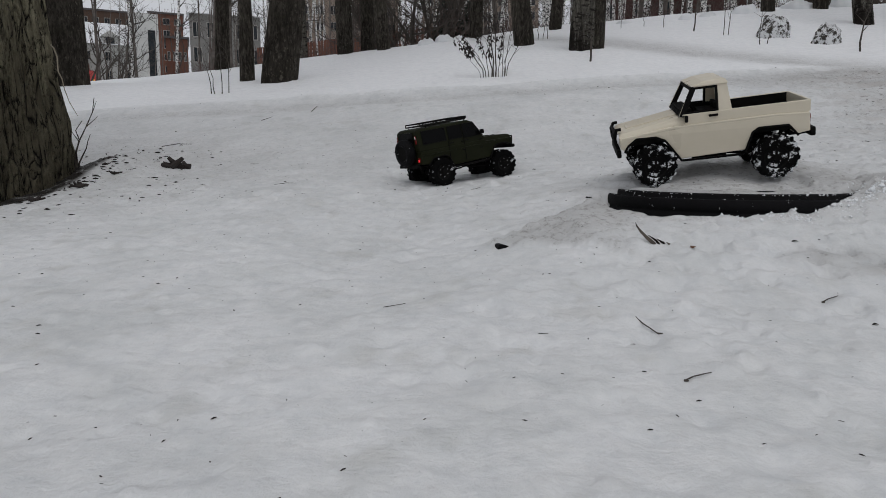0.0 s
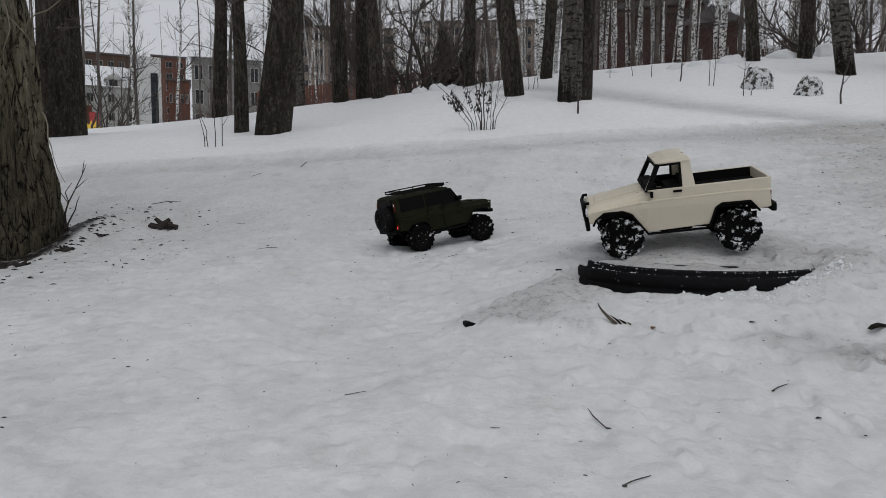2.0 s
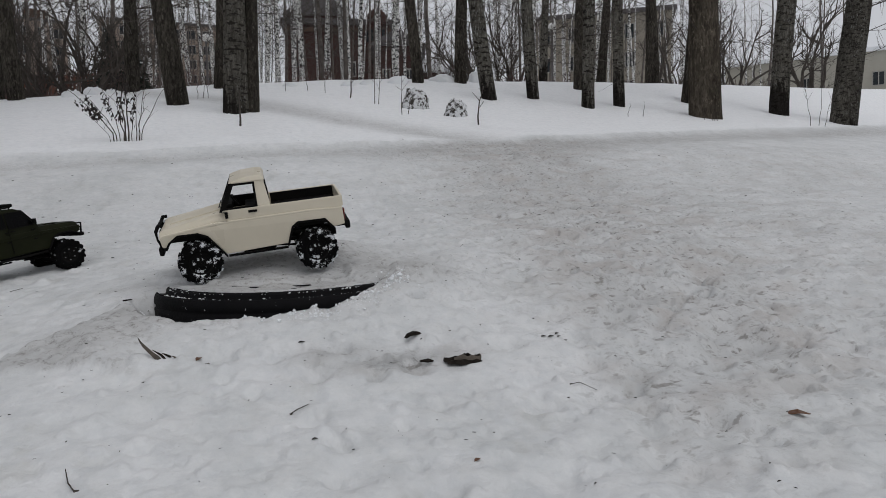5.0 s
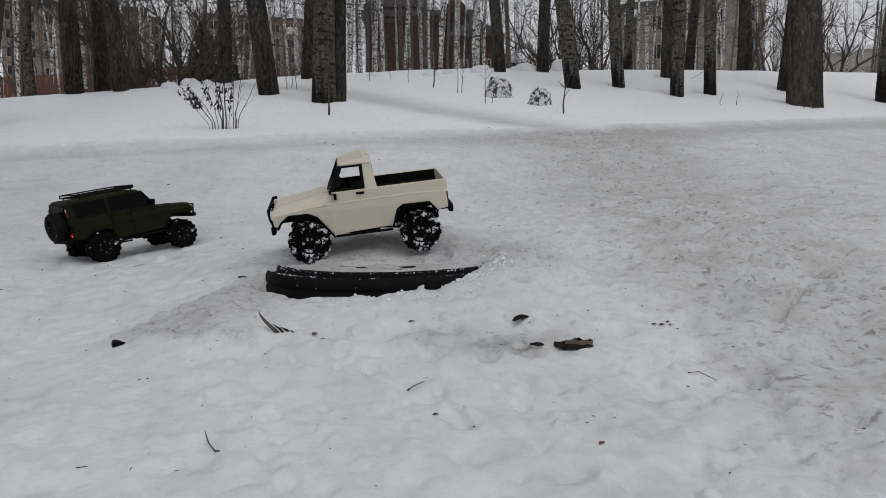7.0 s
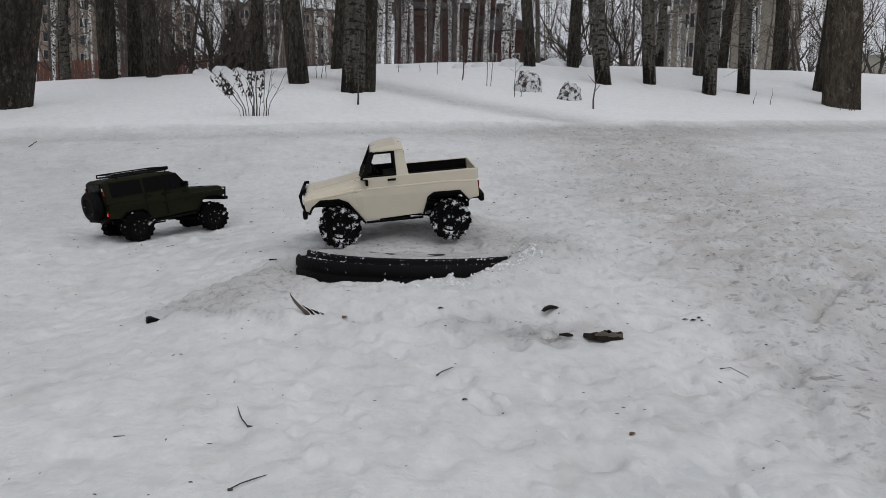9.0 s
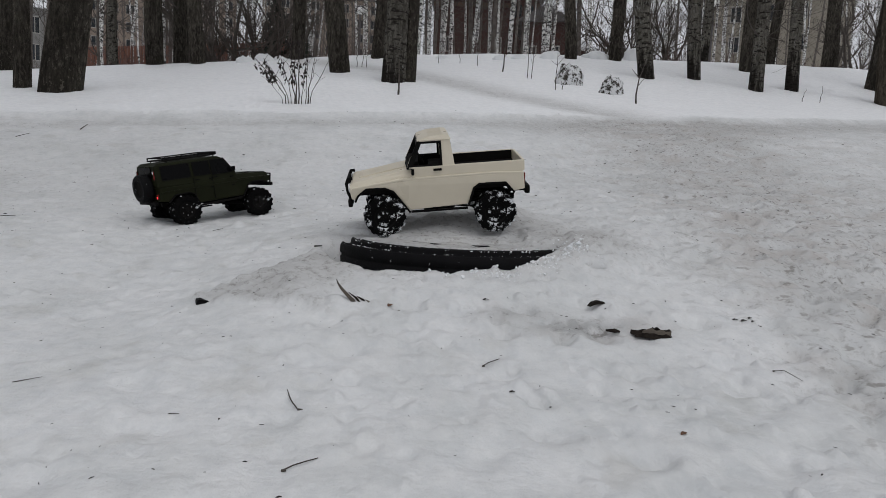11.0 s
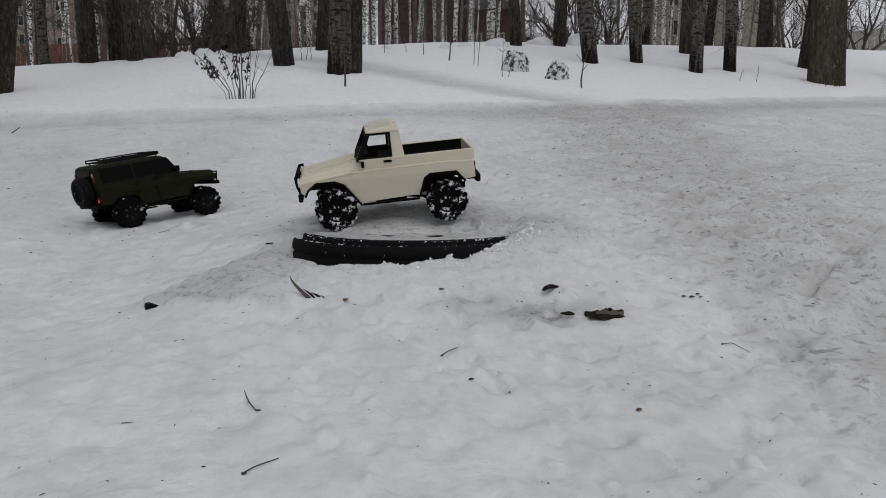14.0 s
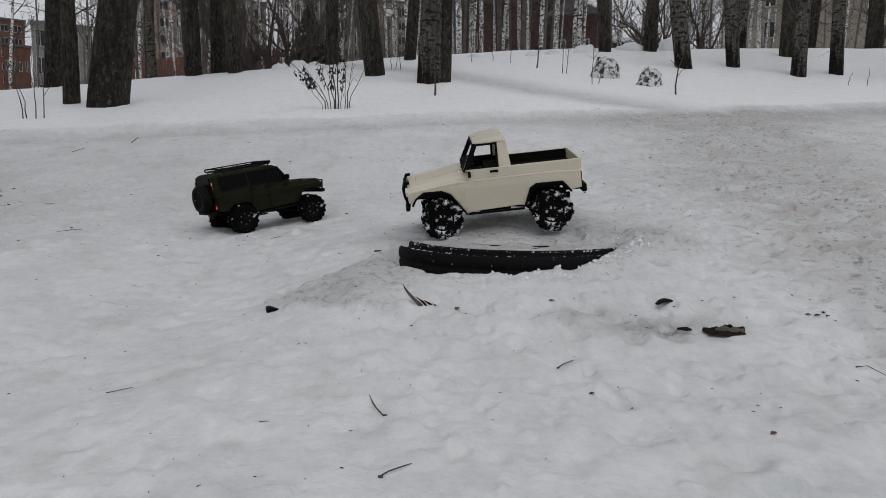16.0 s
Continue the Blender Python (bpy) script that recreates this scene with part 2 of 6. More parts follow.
RUBBER_DUSTED = snowy_material("rubber_dusted_with_snow", (0.006, 0.006, 0.0065), 0.60, 90, 0.8)
RUBBER = snowy_material("weathered_black_rubber", (0.005, 0.005, 0.0055), 0.66, 55, 0.65, 0.07)


# ---- mesh tools ----
class Shape:
    """Vertices and faces of one mesh."""

    def __init__(self):
        self.v, self.f = [], []

    def add(self, verts, faces):
        k = len(self.v)
        self.v += [tuple(p) for p in verts]
        self.f += [tuple(i + k for i in f) for f in faces]
        return self

    def tube(self, pts, radii, sides=6, caps=True):
        pts = [Vector(p) for p in pts]
        k, n = len(self.v), len(pts)
        side = None
        for i, p in enumerate(pts):
            d = (pts[min(i + 1, n - 1)] - pts[max(i - 1, 0)]).normalized()
            if side is None:
                side = d.orthogonal().normalized()
            side = (side - d * side.dot(d)).normalized()
            up = d.cross(side)
            for j in range(sides):
                a = 2 * math.pi * j / sides
                self.v.append(tuple(p + (side * math.cos(a) + up * math.sin(a)) * radii[i]))
        for i in range(n - 1):
            for j in range(sides):
                a, b = k + i * sides + j, k + i * sides + (j + 1) % sides
                self.f.append((a, b, b + sides, a + sides))
        if caps:
            self.f.append(tuple(k + j for j in reversed(range(sides))))
            self.f.append(tuple(k + (n - 1) * sides + j for j in range(sides)))
        return self

    def box(self, x0, x1, y0, y1, z0, z1, m=None):
        c = [Vector((x, y, z)) for z in (z0, z1) for y in (y0, y1) for x in (x0, x1)]
        if m is not None:
            c = [m @ p for p in c]
        return self.add(c, [(0, 2, 3, 1), (4, 5, 7, 6), (0, 1, 5, 4), (2, 6, 7, 3), (0, 4, 6, 2), (1, 3, 7, 5)])

    def lathe(self, profile, segs, axis="z", closed=True):
        """Spins (radius, height) pairs round the axis."""
        k, n = len(self.v), len(profile)
        for s in range(segs):
            a = 2 * math.pi * s / segs
            for r, h in profile:
                c, t = r * math.cos(a), r * math.sin(a)
                self.v.append({"z": (c, t, h), "y": (t, h, c)}[axis])
        for s in range(segs):
            for i in range(n if closed else n - 1):
                a, b = k + s * n + i, k + s * n + (i + 1) % n
                c, d = k + (s + 1) % segs * n + (i + 1) % n, k + (s + 1) % segs * n + i
                self.f.append((a, d, c, b))
        return self

    def slab(self, outline, lo, hi):
        """An outline of (x, z) pairs, anticlockwise, drawn out along y from lo to hi. lo and hi may be functions of x and z."""
        n = len(outline)
        f = lambda g, p: g(*p) if callable(g) else g  # noqa: E731
        verts = [(x, f(lo, (x, z)), z) for x, z in outline] + [(x, f(hi, (x, z)), z) for x, z in outline]
        faces = [tuple(range(n)), tuple(range(2 * n - 1, n - 1, -1))]
        faces += [((i + 1) % n, i, i + n, (i + 1) % n + n) for i in range(n)]
        return self.add(verts, faces)

    def pierced(self, outer, inner, depth):
        """A window frame or panel with a hole: rings of corner points, given a thickness along the vector depth."""
        n, d = len(outer), Vector(depth)
        o, i = [Vector(p) for p in outer], [Vector(p) for p in inner]
        verts = o + i + [p + d for p in o] + [p + d for p in i]
        faces = []
        for a in range(n):
            b = (a + 1) % n
            faces += [(a, b, b + n, a + n), (a + 2 * n, a + 3 * n, b + 3 * n, b + 2 * n), (a, a + 2 * n, b + 2 * n, b), (a + n, b + n, b + 3 * n, a + 3 * n)]
        return self.add(verts, faces)


def part(name, shape, material, parent=None, label="", smooth=False, bevel=0.0, at=None):
    """Links a Shape as one mesh object, under a thing or a part of it."""
    me = bpy.data.meshes.new(name)
    me.from_pydata(shape.v, [], shape.f)
    bm = bmesh.new()
    bm.from_mesh(me)
    bmesh.ops.recalc_face_normals(bm, faces=bm.faces)
    if bevel:
        edges = [e for e in bm.edges if len(e.link_faces) == 2 and e.calc_face_angle(0) > 0.5]
        bmesh.ops.bevel(bm, geom=edges, offset=bevel, segments=2, profile=0.6, affect="EDGES", clamp_overlap=True)
    bm.to_mesh(me)
    bm.free()
    me.materials.append(material)
    if smooth:
        me.polygons.foreach_set("use_smooth", [True] * len(me.polygons))
    ob = new(name, me)
    if parent is not None:
        ob.parent = parent
    if at is not None:
        ob.matrix_basis = at
    if label:
        tagged(ob, label)
    return ob


def thing(name, m, label, category, group="", kind=""):
    ob = new(name)
    ob.empty_display_size = 0.05
    ob.matrix_basis = m
    return tagged(ob, label, category, group, kind)


# ---- the snowy hillside ----
KNOT_Y = np.array([-6, 0, 1, 2.2, 3.2, 4.2, 5.4, 7, 8.6, 10.0])
KNOT_Z = np.array([.30, .452, .484, .665, .825, 1.13, 1.41, 1.82, 2.22, 2.57])
KNOT_M = np.gradient(KNOT_Z, KNOT_Y)


def step(a, b, v):
    t = np.clip((np.asarray(v, float) - a) / (b - a), 0, 1)
    return t * t * (3 - 2 * t)


def bump(x, y, cx, cy, rx, ry):
    return np.exp(-((x - cx) / rx) ** 2 - ((y - cy) / ry) ** 2)


def profile(y):
    y = np.clip(y, KNOT_Y[0], KNOT_Y[-1] - 1e-6)
    i = np.clip(np.searchsorted(KNOT_Y, y, side="right") - 1, 0, len(KNOT_Y) - 2)
    h = KNOT_Y[i + 1] - KNOT_Y[i]
    t = (y - KNOT_Y[i]) / h
    return ((2 * t**3 - 3 * t**2 + 1) * KNOT_Z[i] + (t**3 - 2 * t**2 + t) * h * KNOT_M[i]
            + (3 * t**2 - 2 * t**3) * KNOT_Z[i + 1] + (t**3 - t**2) * h * KNOT_M[i + 1])


def slope(x, y):
    """The hillside without its small unevenness: a bank that steepens to a crest ten metres off and climbs gently behind it."""
    x, y = np.asarray(x, float), np.asarray(y, float)
    near = .25 * np.tanh(x * .065 / .25) * np.clip(y, 0, 4) / 4
    s = np.maximum(y, 10.0) / 10.0
    far = .65 * np.tanh((x / s + 1) / 4.5) - .142
    w = step(5.5, 10, y)
    z = profile(y) + near * (1 - w) + far * w
    z = z + .040 * step(8.2, 10.2, y) * np.clip(x / s - 5.5, 0, 14)
    beyond = np.maximum(y - 10.0, 0)
    z = z + beyond * .75 * (z - .87) / 10.0 - .35 * step(10.3, 14, y)
    z = z + .085 * bump(x, y, .88, 1.78, .62, .48) + .05 * bump(x, y, 1.9, 2.2, .9, 1.1)
    z = z - .03 * bump(x, y, -.05, 1.75, .35, .35) - .022 * bump(x, y, .08, 2.57, .22, .17)
    return z


TABLE = np.random.RandomState(7).rand(256, 256)


def grain(x, y):
    """Smooth random heights from -1 to 1, one hump a metre."""
    i, j = np.floor(x).astype(int), np.floor(y).astype(int)
    u, v = x - i, y - j
    u, v = u * u * (3 - 2 * u), v * v * (3 - 2 * v)
    g = lambda a, b: TABLE[a % 256, b % 256]  # noqa: E731
    return 2 * ((g(i, j) * (1 - u) + g(i + 1, j) * u) * (1 - v) + (g(i, j + 1) * (1 - u) + g(i + 1, j + 1) * u) * v) - 1


TYRE = (0.82, 1.885, 0.688, 0.348)      # centre, top and radius of the buried tyre
BIG_TREE = (-1.92, 2.76)


def trodden(x, y):
    """How much the snow is trampled: a band that runs uphill to the path."""
    band = np.exp(-((x - 1.80 - .42 * (y - 1.28)) / (.22 + .11 * y)) ** 2) * step(.7, 1.7, y) * (1 - step(-.08, .02, y - ledge(x)))
    return np.clip(band + .60 * bump(x, y, 3.2, 2.4, 1.2, 1.1) + .35 * bump(x, y, 2.3, 1.5, .7, .5) + .45 * bump(x, y, 5.2, 3.6, 1.6, .9) + .75 * bump(x, y, 1.40, .92, .13, .20) + .5 * bump(x, y, 1.85, 1.05, .35, .40) + .4 * bump(x, y, 1.22, .72, .10, .10), 0, 1)


def crust(x, y):
    """A wedge of dirty crusted snow with a broken front edge, that leads up to the tyre."""
    wave = .020 * grain(x / .05 + 2, y / .05) + .010 * grain(x / .02, y / .02)
    front = y - (1.555 - .45 * (x - .13)) + wave
    back = y - (1.590 + .72 * (x - .13)) + wave
    return step(-.015, .0, x - .13 + wave * .3) * step(-.008, .008, front) * (1 - step(-.012, .012, back)) * (1 - step(.16, .36, x - .13))


def ledge(x):
    """Where the untouched bank begins behind the trodden path."""
    return 4.70 + .083 * np.log1p(np.exp(np.clip(3 * (x - 2.9), -30, 60))) - .073 * np.log1p(np.exp(np.clip(-3 * (x + 1.4), -30, 60))) + .025 * grain(x / .45, x * 0 + .5)


def path_line(x):
    return ledge(x) - .20 - .10 * step(1.0, 2.6, x)


def path_width(x):
    return .13 + .20 * step(1.0, 2.6, x)


def branch_line(x, y):
    """Sideways distance from the track that leaves the path and climbs the bank."""
    return x - (3.3 - .52 * (y - 4.4))


def dents(x, y, cell, small, large, keep, seed):
    """Scattered round hollows with crisp rims, at most one a cell."""
    i, j = np.floor(x / cell).astype(int), np.floor(y / cell).astype(int)
    wx, wy = x + .25 * small * grain(x / (.8 * small), y / (.8 * small)), y + .25 * small * grain(x / (.8 * small) + 9, y / (.8 * small))
    out = 0
    for a in (i - 1, i, i + 1):
        for b in (j - 1, j, j + 1):
            h = TABLE[(a * 7 + seed) % 256, (b * 3 + 5 * seed) % 256]
            k = TABLE[(a + 101 + seed) % 256, (b * 5 + 37) % 256]
            q = TABLE[(a * 3 + 59) % 256, (b + 11 * seed) % 256]
            d = ((wx - (a + .5 + .7 * (h - .5)) * cell) ** 2 + ((wy - (b + .5 + .7 * (k - .5)) * cell) * 1.15) ** 2) / (small + (large - small) * q) ** 2
            out = out + (h * 7 % 1 < keep) * (.4 + .6 * k) * np.exp(-d * d)
    return out


def rough_snow(x, y):
    """How broken the surface is: smooth on the left, lumpy round the tyre and to the right."""
    v = .26 + .20 * step(1.6, 2.4, y) + .9 * step(.2, 1.5, x + .35 * grain(x / .5 + 2, y / .5) - .3 * (y - 1)) + .8 * bump(x, y, .9, 1.25, .55, .28) + .35 * np.clip(grain(x / .6 + 20, y / .6), 0, 1)
    return np.clip(v, 0, 1)


def mound(x, y):
    """The drift that has piled up over and behind the tyre."""
    return .670 + .130 * bump(x, y, .93, 2.16, .42, .36) - 1.2 * np.clip(np.hypot((x - .93) / .8, (y - 2.1) / .7) - .55, 0, 9)


def ground(x, y):
    """The height of the snow with its humps, trodden path, hollows and the drift over the tyre."""
    x, y = np.asarray(x, float), np.asarray(y, float)
    z = slope(x, y)
    far = np.hypot(x - .3, y)
    fade = 1 / (1 + (far / 9) ** 2)
    p, q = .82 * x + .57 * y, .82 * y - .57 * x
    broken = rough_snow(x, y)
    z = z + .009 * grain(p / .42, q / .42) + (.004 * grain(x / .17 + 40, y / .15) + (.0015 + .004 * broken) * (np.abs(grain(p / .10, q / .09 + 17)) - .35)) * fade
    z = z + (.0010 + .0042 * broken) * (grain(x / .045 + 3, y / .042) + .6 * grain(p / .022 + 11, q / .022)) * fade
    z = z - fade * (.003 + .018 * broken) * dents(x, y, .13, .018, .040, .50, 3) - fade * (.002 + .012 * broken) * dents(p, q, .075, .009, .018, .45, 5)
    z = z + fade * (.002 + .012 * broken) * dents(q, p, .06, .009, .020, .35, 8)
    z = z - .013 * dents(x, y * .8, .24, .028, .060, .55, 12) * step(1.7, 2.5, y) * (1 - step(-.15, 0, y - ledge(x)))
    z = z + .05 * grain(x / 2.3 + 9, y / 2.3) * step(5, 8, y)
    # trampled patch to the right, with many small dents
    tread = trodden(x, y)
    z = z - .045 * tread * np.clip(grain(x / .20 + 3, y / .11), 0, 1) - .075 * tread * np.clip(grain(x / .10, y / .07 + 30) - .45, 0, 1) - .06 * tread * np.clip(grain(p / .06 + 4, q / .045) - .5, 0, 1)
    # the footpath, the bank beside it and the track that climbs it
    z = z - .018 * np.exp(-((y - path_line(x)) / path_width(x)) ** 2) * (1 + .25 * grain(x / .3, y / .3))
    branch = branch_line(x, y)
    z = z + .024 * step(-.02, .04, y - ledge(x) + .012 * grain(x / .11, y / .11)) * (1 - .8 * np.exp(-(branch / .45) ** 2) * (1 - step(.3, 1.2, y - ledge(x)))) * (1 - .6 * step(.3, 1.5, y - ledge(x)))
    z = z - .015 * np.exp(-(branch / .38) ** 2) * step(4.4, 5.2, y) * (1 - step(9, 11, y))
    # melted hollow round the big trunk
    z = z - .045 * np.exp(-(np.hypot(x - BIG_TREE[0], y - BIG_TREE[1]) / .60) ** 4)
    # snow banked against its flank
    z = z + .10 * bump(x, y, BIG_TREE[0] + .42, BIG_TREE[1] + .22, .24, .34)
    # ramp of crusted snow that leads up to the tyre, with a broken front edge
    z = z + crust(x, y) * (.013 + .014 * step(.25, .45, x) + .005 * grain(x / .03, y / .03) + .005 * grain(x / .014, y / .014))
    # the snow in front of the tyre has sunk; over it lies a drift
    d = np.hypot(x - TYRE[0], y - TYRE[1])
    z = z + .040 * bump(x, y, 1.15, 1.66, .12, .11) + .010 * bump(x, y, 1.02, 1.56, .10, .06)
    rough = .012 * grain(x / .055 + 5, y / .055) + .005 * grain(x / .022, y / .022)
    low = TYRE[2] - .066 + .030 * step(.60, .95, x) - .012 * bump(x, y, .56, 1.62, .12, .12) - .030 * bump(x, y, .50, 1.70, .09, .12) + rough
    low = low + .010 * grain(x / .09 + 5, y / .09) + .9 * np.maximum(d - TYRE[3] - .015, 0) + .115 * step(.82, 1.12, x) + 1.2 * np.maximum(y - TYRE[1] + .05, 0)
    low = low + .045 * bump(x, y, .766, 1.512, .040, .030) + .018 * bump(x, y, .66, 1.53, .03, .03)
    z = np.minimum(z, low)
    drift = mound(x, y) + .6 * rough
    z = np.where(d > TYRE[3] - .10, np.maximum(z, np.where((y < TYRE[1] - .02) & (d < TYRE[3] + .25), z, drift)), z)
    edge = TYRE[3] - .054 + .007 * grain(x / .07, y / .07 + 8) + .007 * grain(x / .024, y / .024) + .016 * step(.75, 1.0, x)
    cap = np.maximum(TYRE[2] + .005 + .3 * rough, drift)
    sink = step(edge - .016, edge + .020, d) * (1 - step(-.11, .0, y - TYRE[1])) * (1 - step(.98, 1.10, x))
    inside = 1 - step(edge - .01, edge + .022, d) * (1 - step(.90, 1.06, x)) - step(edge - .06, edge + .10, d) * step(.90, 1.06, x)
    z = np.where(sink > 0, np.where(d < edge + .022, np.maximum(cap, z) * (1 - sink) + np.minimum(z, TYRE[2] - .06) * sink, z), z + np.maximum(cap - z, 0) * np.clip(inside, 0, 1))
    # holes where boots broke through
    for cx, cy, r, h in ((.71, .90, .045, .022), (.62, .86, .05, .012), (1.50, 1.13, .05, .018), (.95, .74, .07, .012), (1.33, .80, .06, .014), (.45, .70, .09, .010), (1.395, 1.242, .03, .018), (1.40, 1.22, .018, .014), (.83, .80, .022, .022), (.80, .83, .04, .012), (1.02, .78, .03, .014), (.68, .76, .06, .012), (1.30, .92, .03, .020), (1.25, .86, .022, .016), (1.62, 1.05, .035, .022), (1.72, .98, .025, .018), (1.40, .74, .03, .022)):
        z = z - h * bump(x, y, cx, cy, r, r * .8)
    return z


def graded(lo, fine_lo, fine_hi, hi, fine, grow_down, grow_up):
    """Grid lines, close together from fine_lo to fine_hi and ever wider apart outside."""
    mid = list(np.arange(fine_lo, fine_hi, fine))
    up, down, d = [fine_hi], [], fine
    while up[-1] < hi:
        d *= grow_up
        up.append(up[-1] + d)
    p, d = fine_lo, fine
    while p > lo:
        d *= grow_down
        p -= d
        down.append(p)
    return np.array(down[::-1] + mid + up)


def build_ground():
    xs = graded(-420, -.9, 2.0, 420, .0085, 1.02, 1.02)
    ys = graded(-420, .5, 2.45, 700, .0085, 1.08, 1.0165)
    # twice as fine round the buried tyre
    xs = np.sort(np.concatenate([xs, [(a + b) / 2 for a, b in zip(xs, xs[1:]) if .40 < a < 1.20]]))
    ys = np.sort(np.concatenate([ys, [(a + b) / 2 for a, b in zip(ys, ys[1:]) if 1.48 < a < 1.78]]))
    gx, gy = np.meshgrid(xs, ys)
    gz = ground(gx, gy)
    nx, ny = len(xs), len(ys)
    me = bpy.data.meshes.new("ground")
    me.vertices.add(nx * ny)
    me.vertices.foreach_set("co", np.stack([gx, gy, gz], -1).ravel())
    i = (np.arange(ny - 1)[:, None] * nx + np.arange(nx - 1)[None]).ravel()
    quads = np.stack([i, i + 1, i + 1 + nx, i + nx], -1)
    me.loops.add(quads.size)
    me.loops.foreach_set("vertex_index", quads.ravel())
    me.polygons.add(len(quads))
    me.polygons.foreach_set("loop_start", np.arange(len(quads)) * 4)
    me.polygons.foreach_set("use_smooth", np.ones(len(quads), bool))
    me.update(calc_edges=True)
    below = 1 - step(-.02, .06, gy - ledge(gx))
    path = np.exp(-((gy - path_line(gx)) / path_width(gx)) ** 2) * (.42 + .30 * step(1, 2.6, gx)) * below
    branch = np.exp(-(branch_line(gx, gy) / .32) ** 2) * step(4.3, 5.0, gy) * (1 - step(9, 11, gy)) * .6
    tread = trodden(gx, gy)
    lane = .20 * bump(gx, gy, -.6, 3.3, 1.6, .9)
    over = 1.0 * bump(gx, gy, TYRE[0] + .06, TYRE[1] + .06, .38, .28) + 1.2 * bump(gx, gy, TYRE[0] + .02, TYRE[1] - .20, .36, .13) + .6 * bump(gx, gy, .80, 1.335, .08, .03) + .8 * bump(gx, gy, .93, 1.27, .11, .035) + .85 * np.clip(crust(gx, gy) + bump(gx, gy, .40, 1.64, .13, .08), 0, 1)
    dirt = np.clip(path + branch + .72 * tread + (lane + .06) * below + over, 0, 1)
    near = np.hypot(gx - BIG_TREE[0], gy - BIG_TREE[1])
    soil = np.clip(1 - step(.45, .50, near + .06 * grain(gx / .10, gy / .10)), 0, 1)
    soil = soil * (1 - .95 * step(-1.52, -1.46, gx))
    soil = np.clip(soil + .20 * bump(gx, gy, .80, 1.335, .07, .022) + .34 * bump(gx, gy, .93, 1.262, .10, .024), 0, 1)
    for name, value in (("dirt", dirt + .35 * (1 - step(.6, 1.5, near))), ("soil", soil), ("fresh", step(.0, .15, gy - ledge(gx)) * (1 - .8 * branch)), ("tread", np.clip(.08 + .7 * bump(gx, gy, .80, 1.335, .08, .03) + .9 * bump(gx, gy, .95, 1.265, .14, .04) + tread + .20 * path + .15 * lane, 0, 1))):
        me.attributes.new(name, "FLOAT", "POINT").data.foreach_set("value", np.clip(value, 0, 1).ravel())
    me.materials.append(SNOW)
    return tagged(new("ground", me), "uneven old spring snow with a trodden path", "snow", kind="structure")


def on(x, y, lift=0.0):
    return float(ground(x, y)) + lift


build_ground()


# ---- the tyre under the drift ----
def build_tyre():
    x, y, top, r = TYRE
    t = thing("car_tyre", pose(x, y, top - .166, 0, 0, 20), "old black car tyre lying flat, half buried under snow", "tyre")
    body = [(r * .58, .02), (r * .62, .004), (r - .05, .0), (r - .012, .012), (r, .03), (r + .002, .10), (r + .002, .118), (r - .003, .121), (r - .003, .125), (r + .001, .129),
            (r - .000, .142), (r - .003, .1505), (r - .007, .1545), (r - .011, .1545), (r - .014, .1515), (r - .028, .151), (r - .031, .154), (r - .032, .161), (r - .035, .1655), (r - .040, .167), (r - .045, .165), (r - .049, .160), (r - .060, .163), (r - .08, .168),
            (r - .105, .168), (r * .62, .160), (r * .585, .15)]
    part("carcass", Shape().lathe(body, 112), RUBBER, t, smooth=True)
    part("rim_groove", Shape().lathe([(r - .058, .158), (r - .056, .1665), (r - .050, .1655), (r - .047, .156)], 112), RUBBER_DUSTED, t, smooth=True)
    part("shoulder_edge", Shape().lathe([(r - .0135, .151), (r - .0105, .1555), (r - .0075, .1557), (r - .0055, .151)], 112), RUBBER_DUSTED, t, "worn dusty shoulder edge", smooth=True)
    part("bead_ring", Shape().lathe([(r * .56, .15), (r * .60, .148), (r * .61, .168), (r * .57, .170)], 96), RUBBER, t, smooth=True)


build_tyre()


# ---- trees ----
def bend(rng, base, top, sway, n):
    """Points from base to top with a gentle random sway."""
    base, top = Vector(base), Vector(top)
    p1, p2, p3 = rng.uniform(0, 6), rng.uniform(0, 6), rng.uniform(0, 6)
    out = []
    for i in range(n):
        s = i / (n - 1)
        w = sway * math.sin(math.pi * min(s * 1.2, 1))
        out.append(base.lerp(top, s) + Vector((w * math.sin(p1 + s * 4), w * math.cos(p2 + s * 3.3), 0)))
    return out


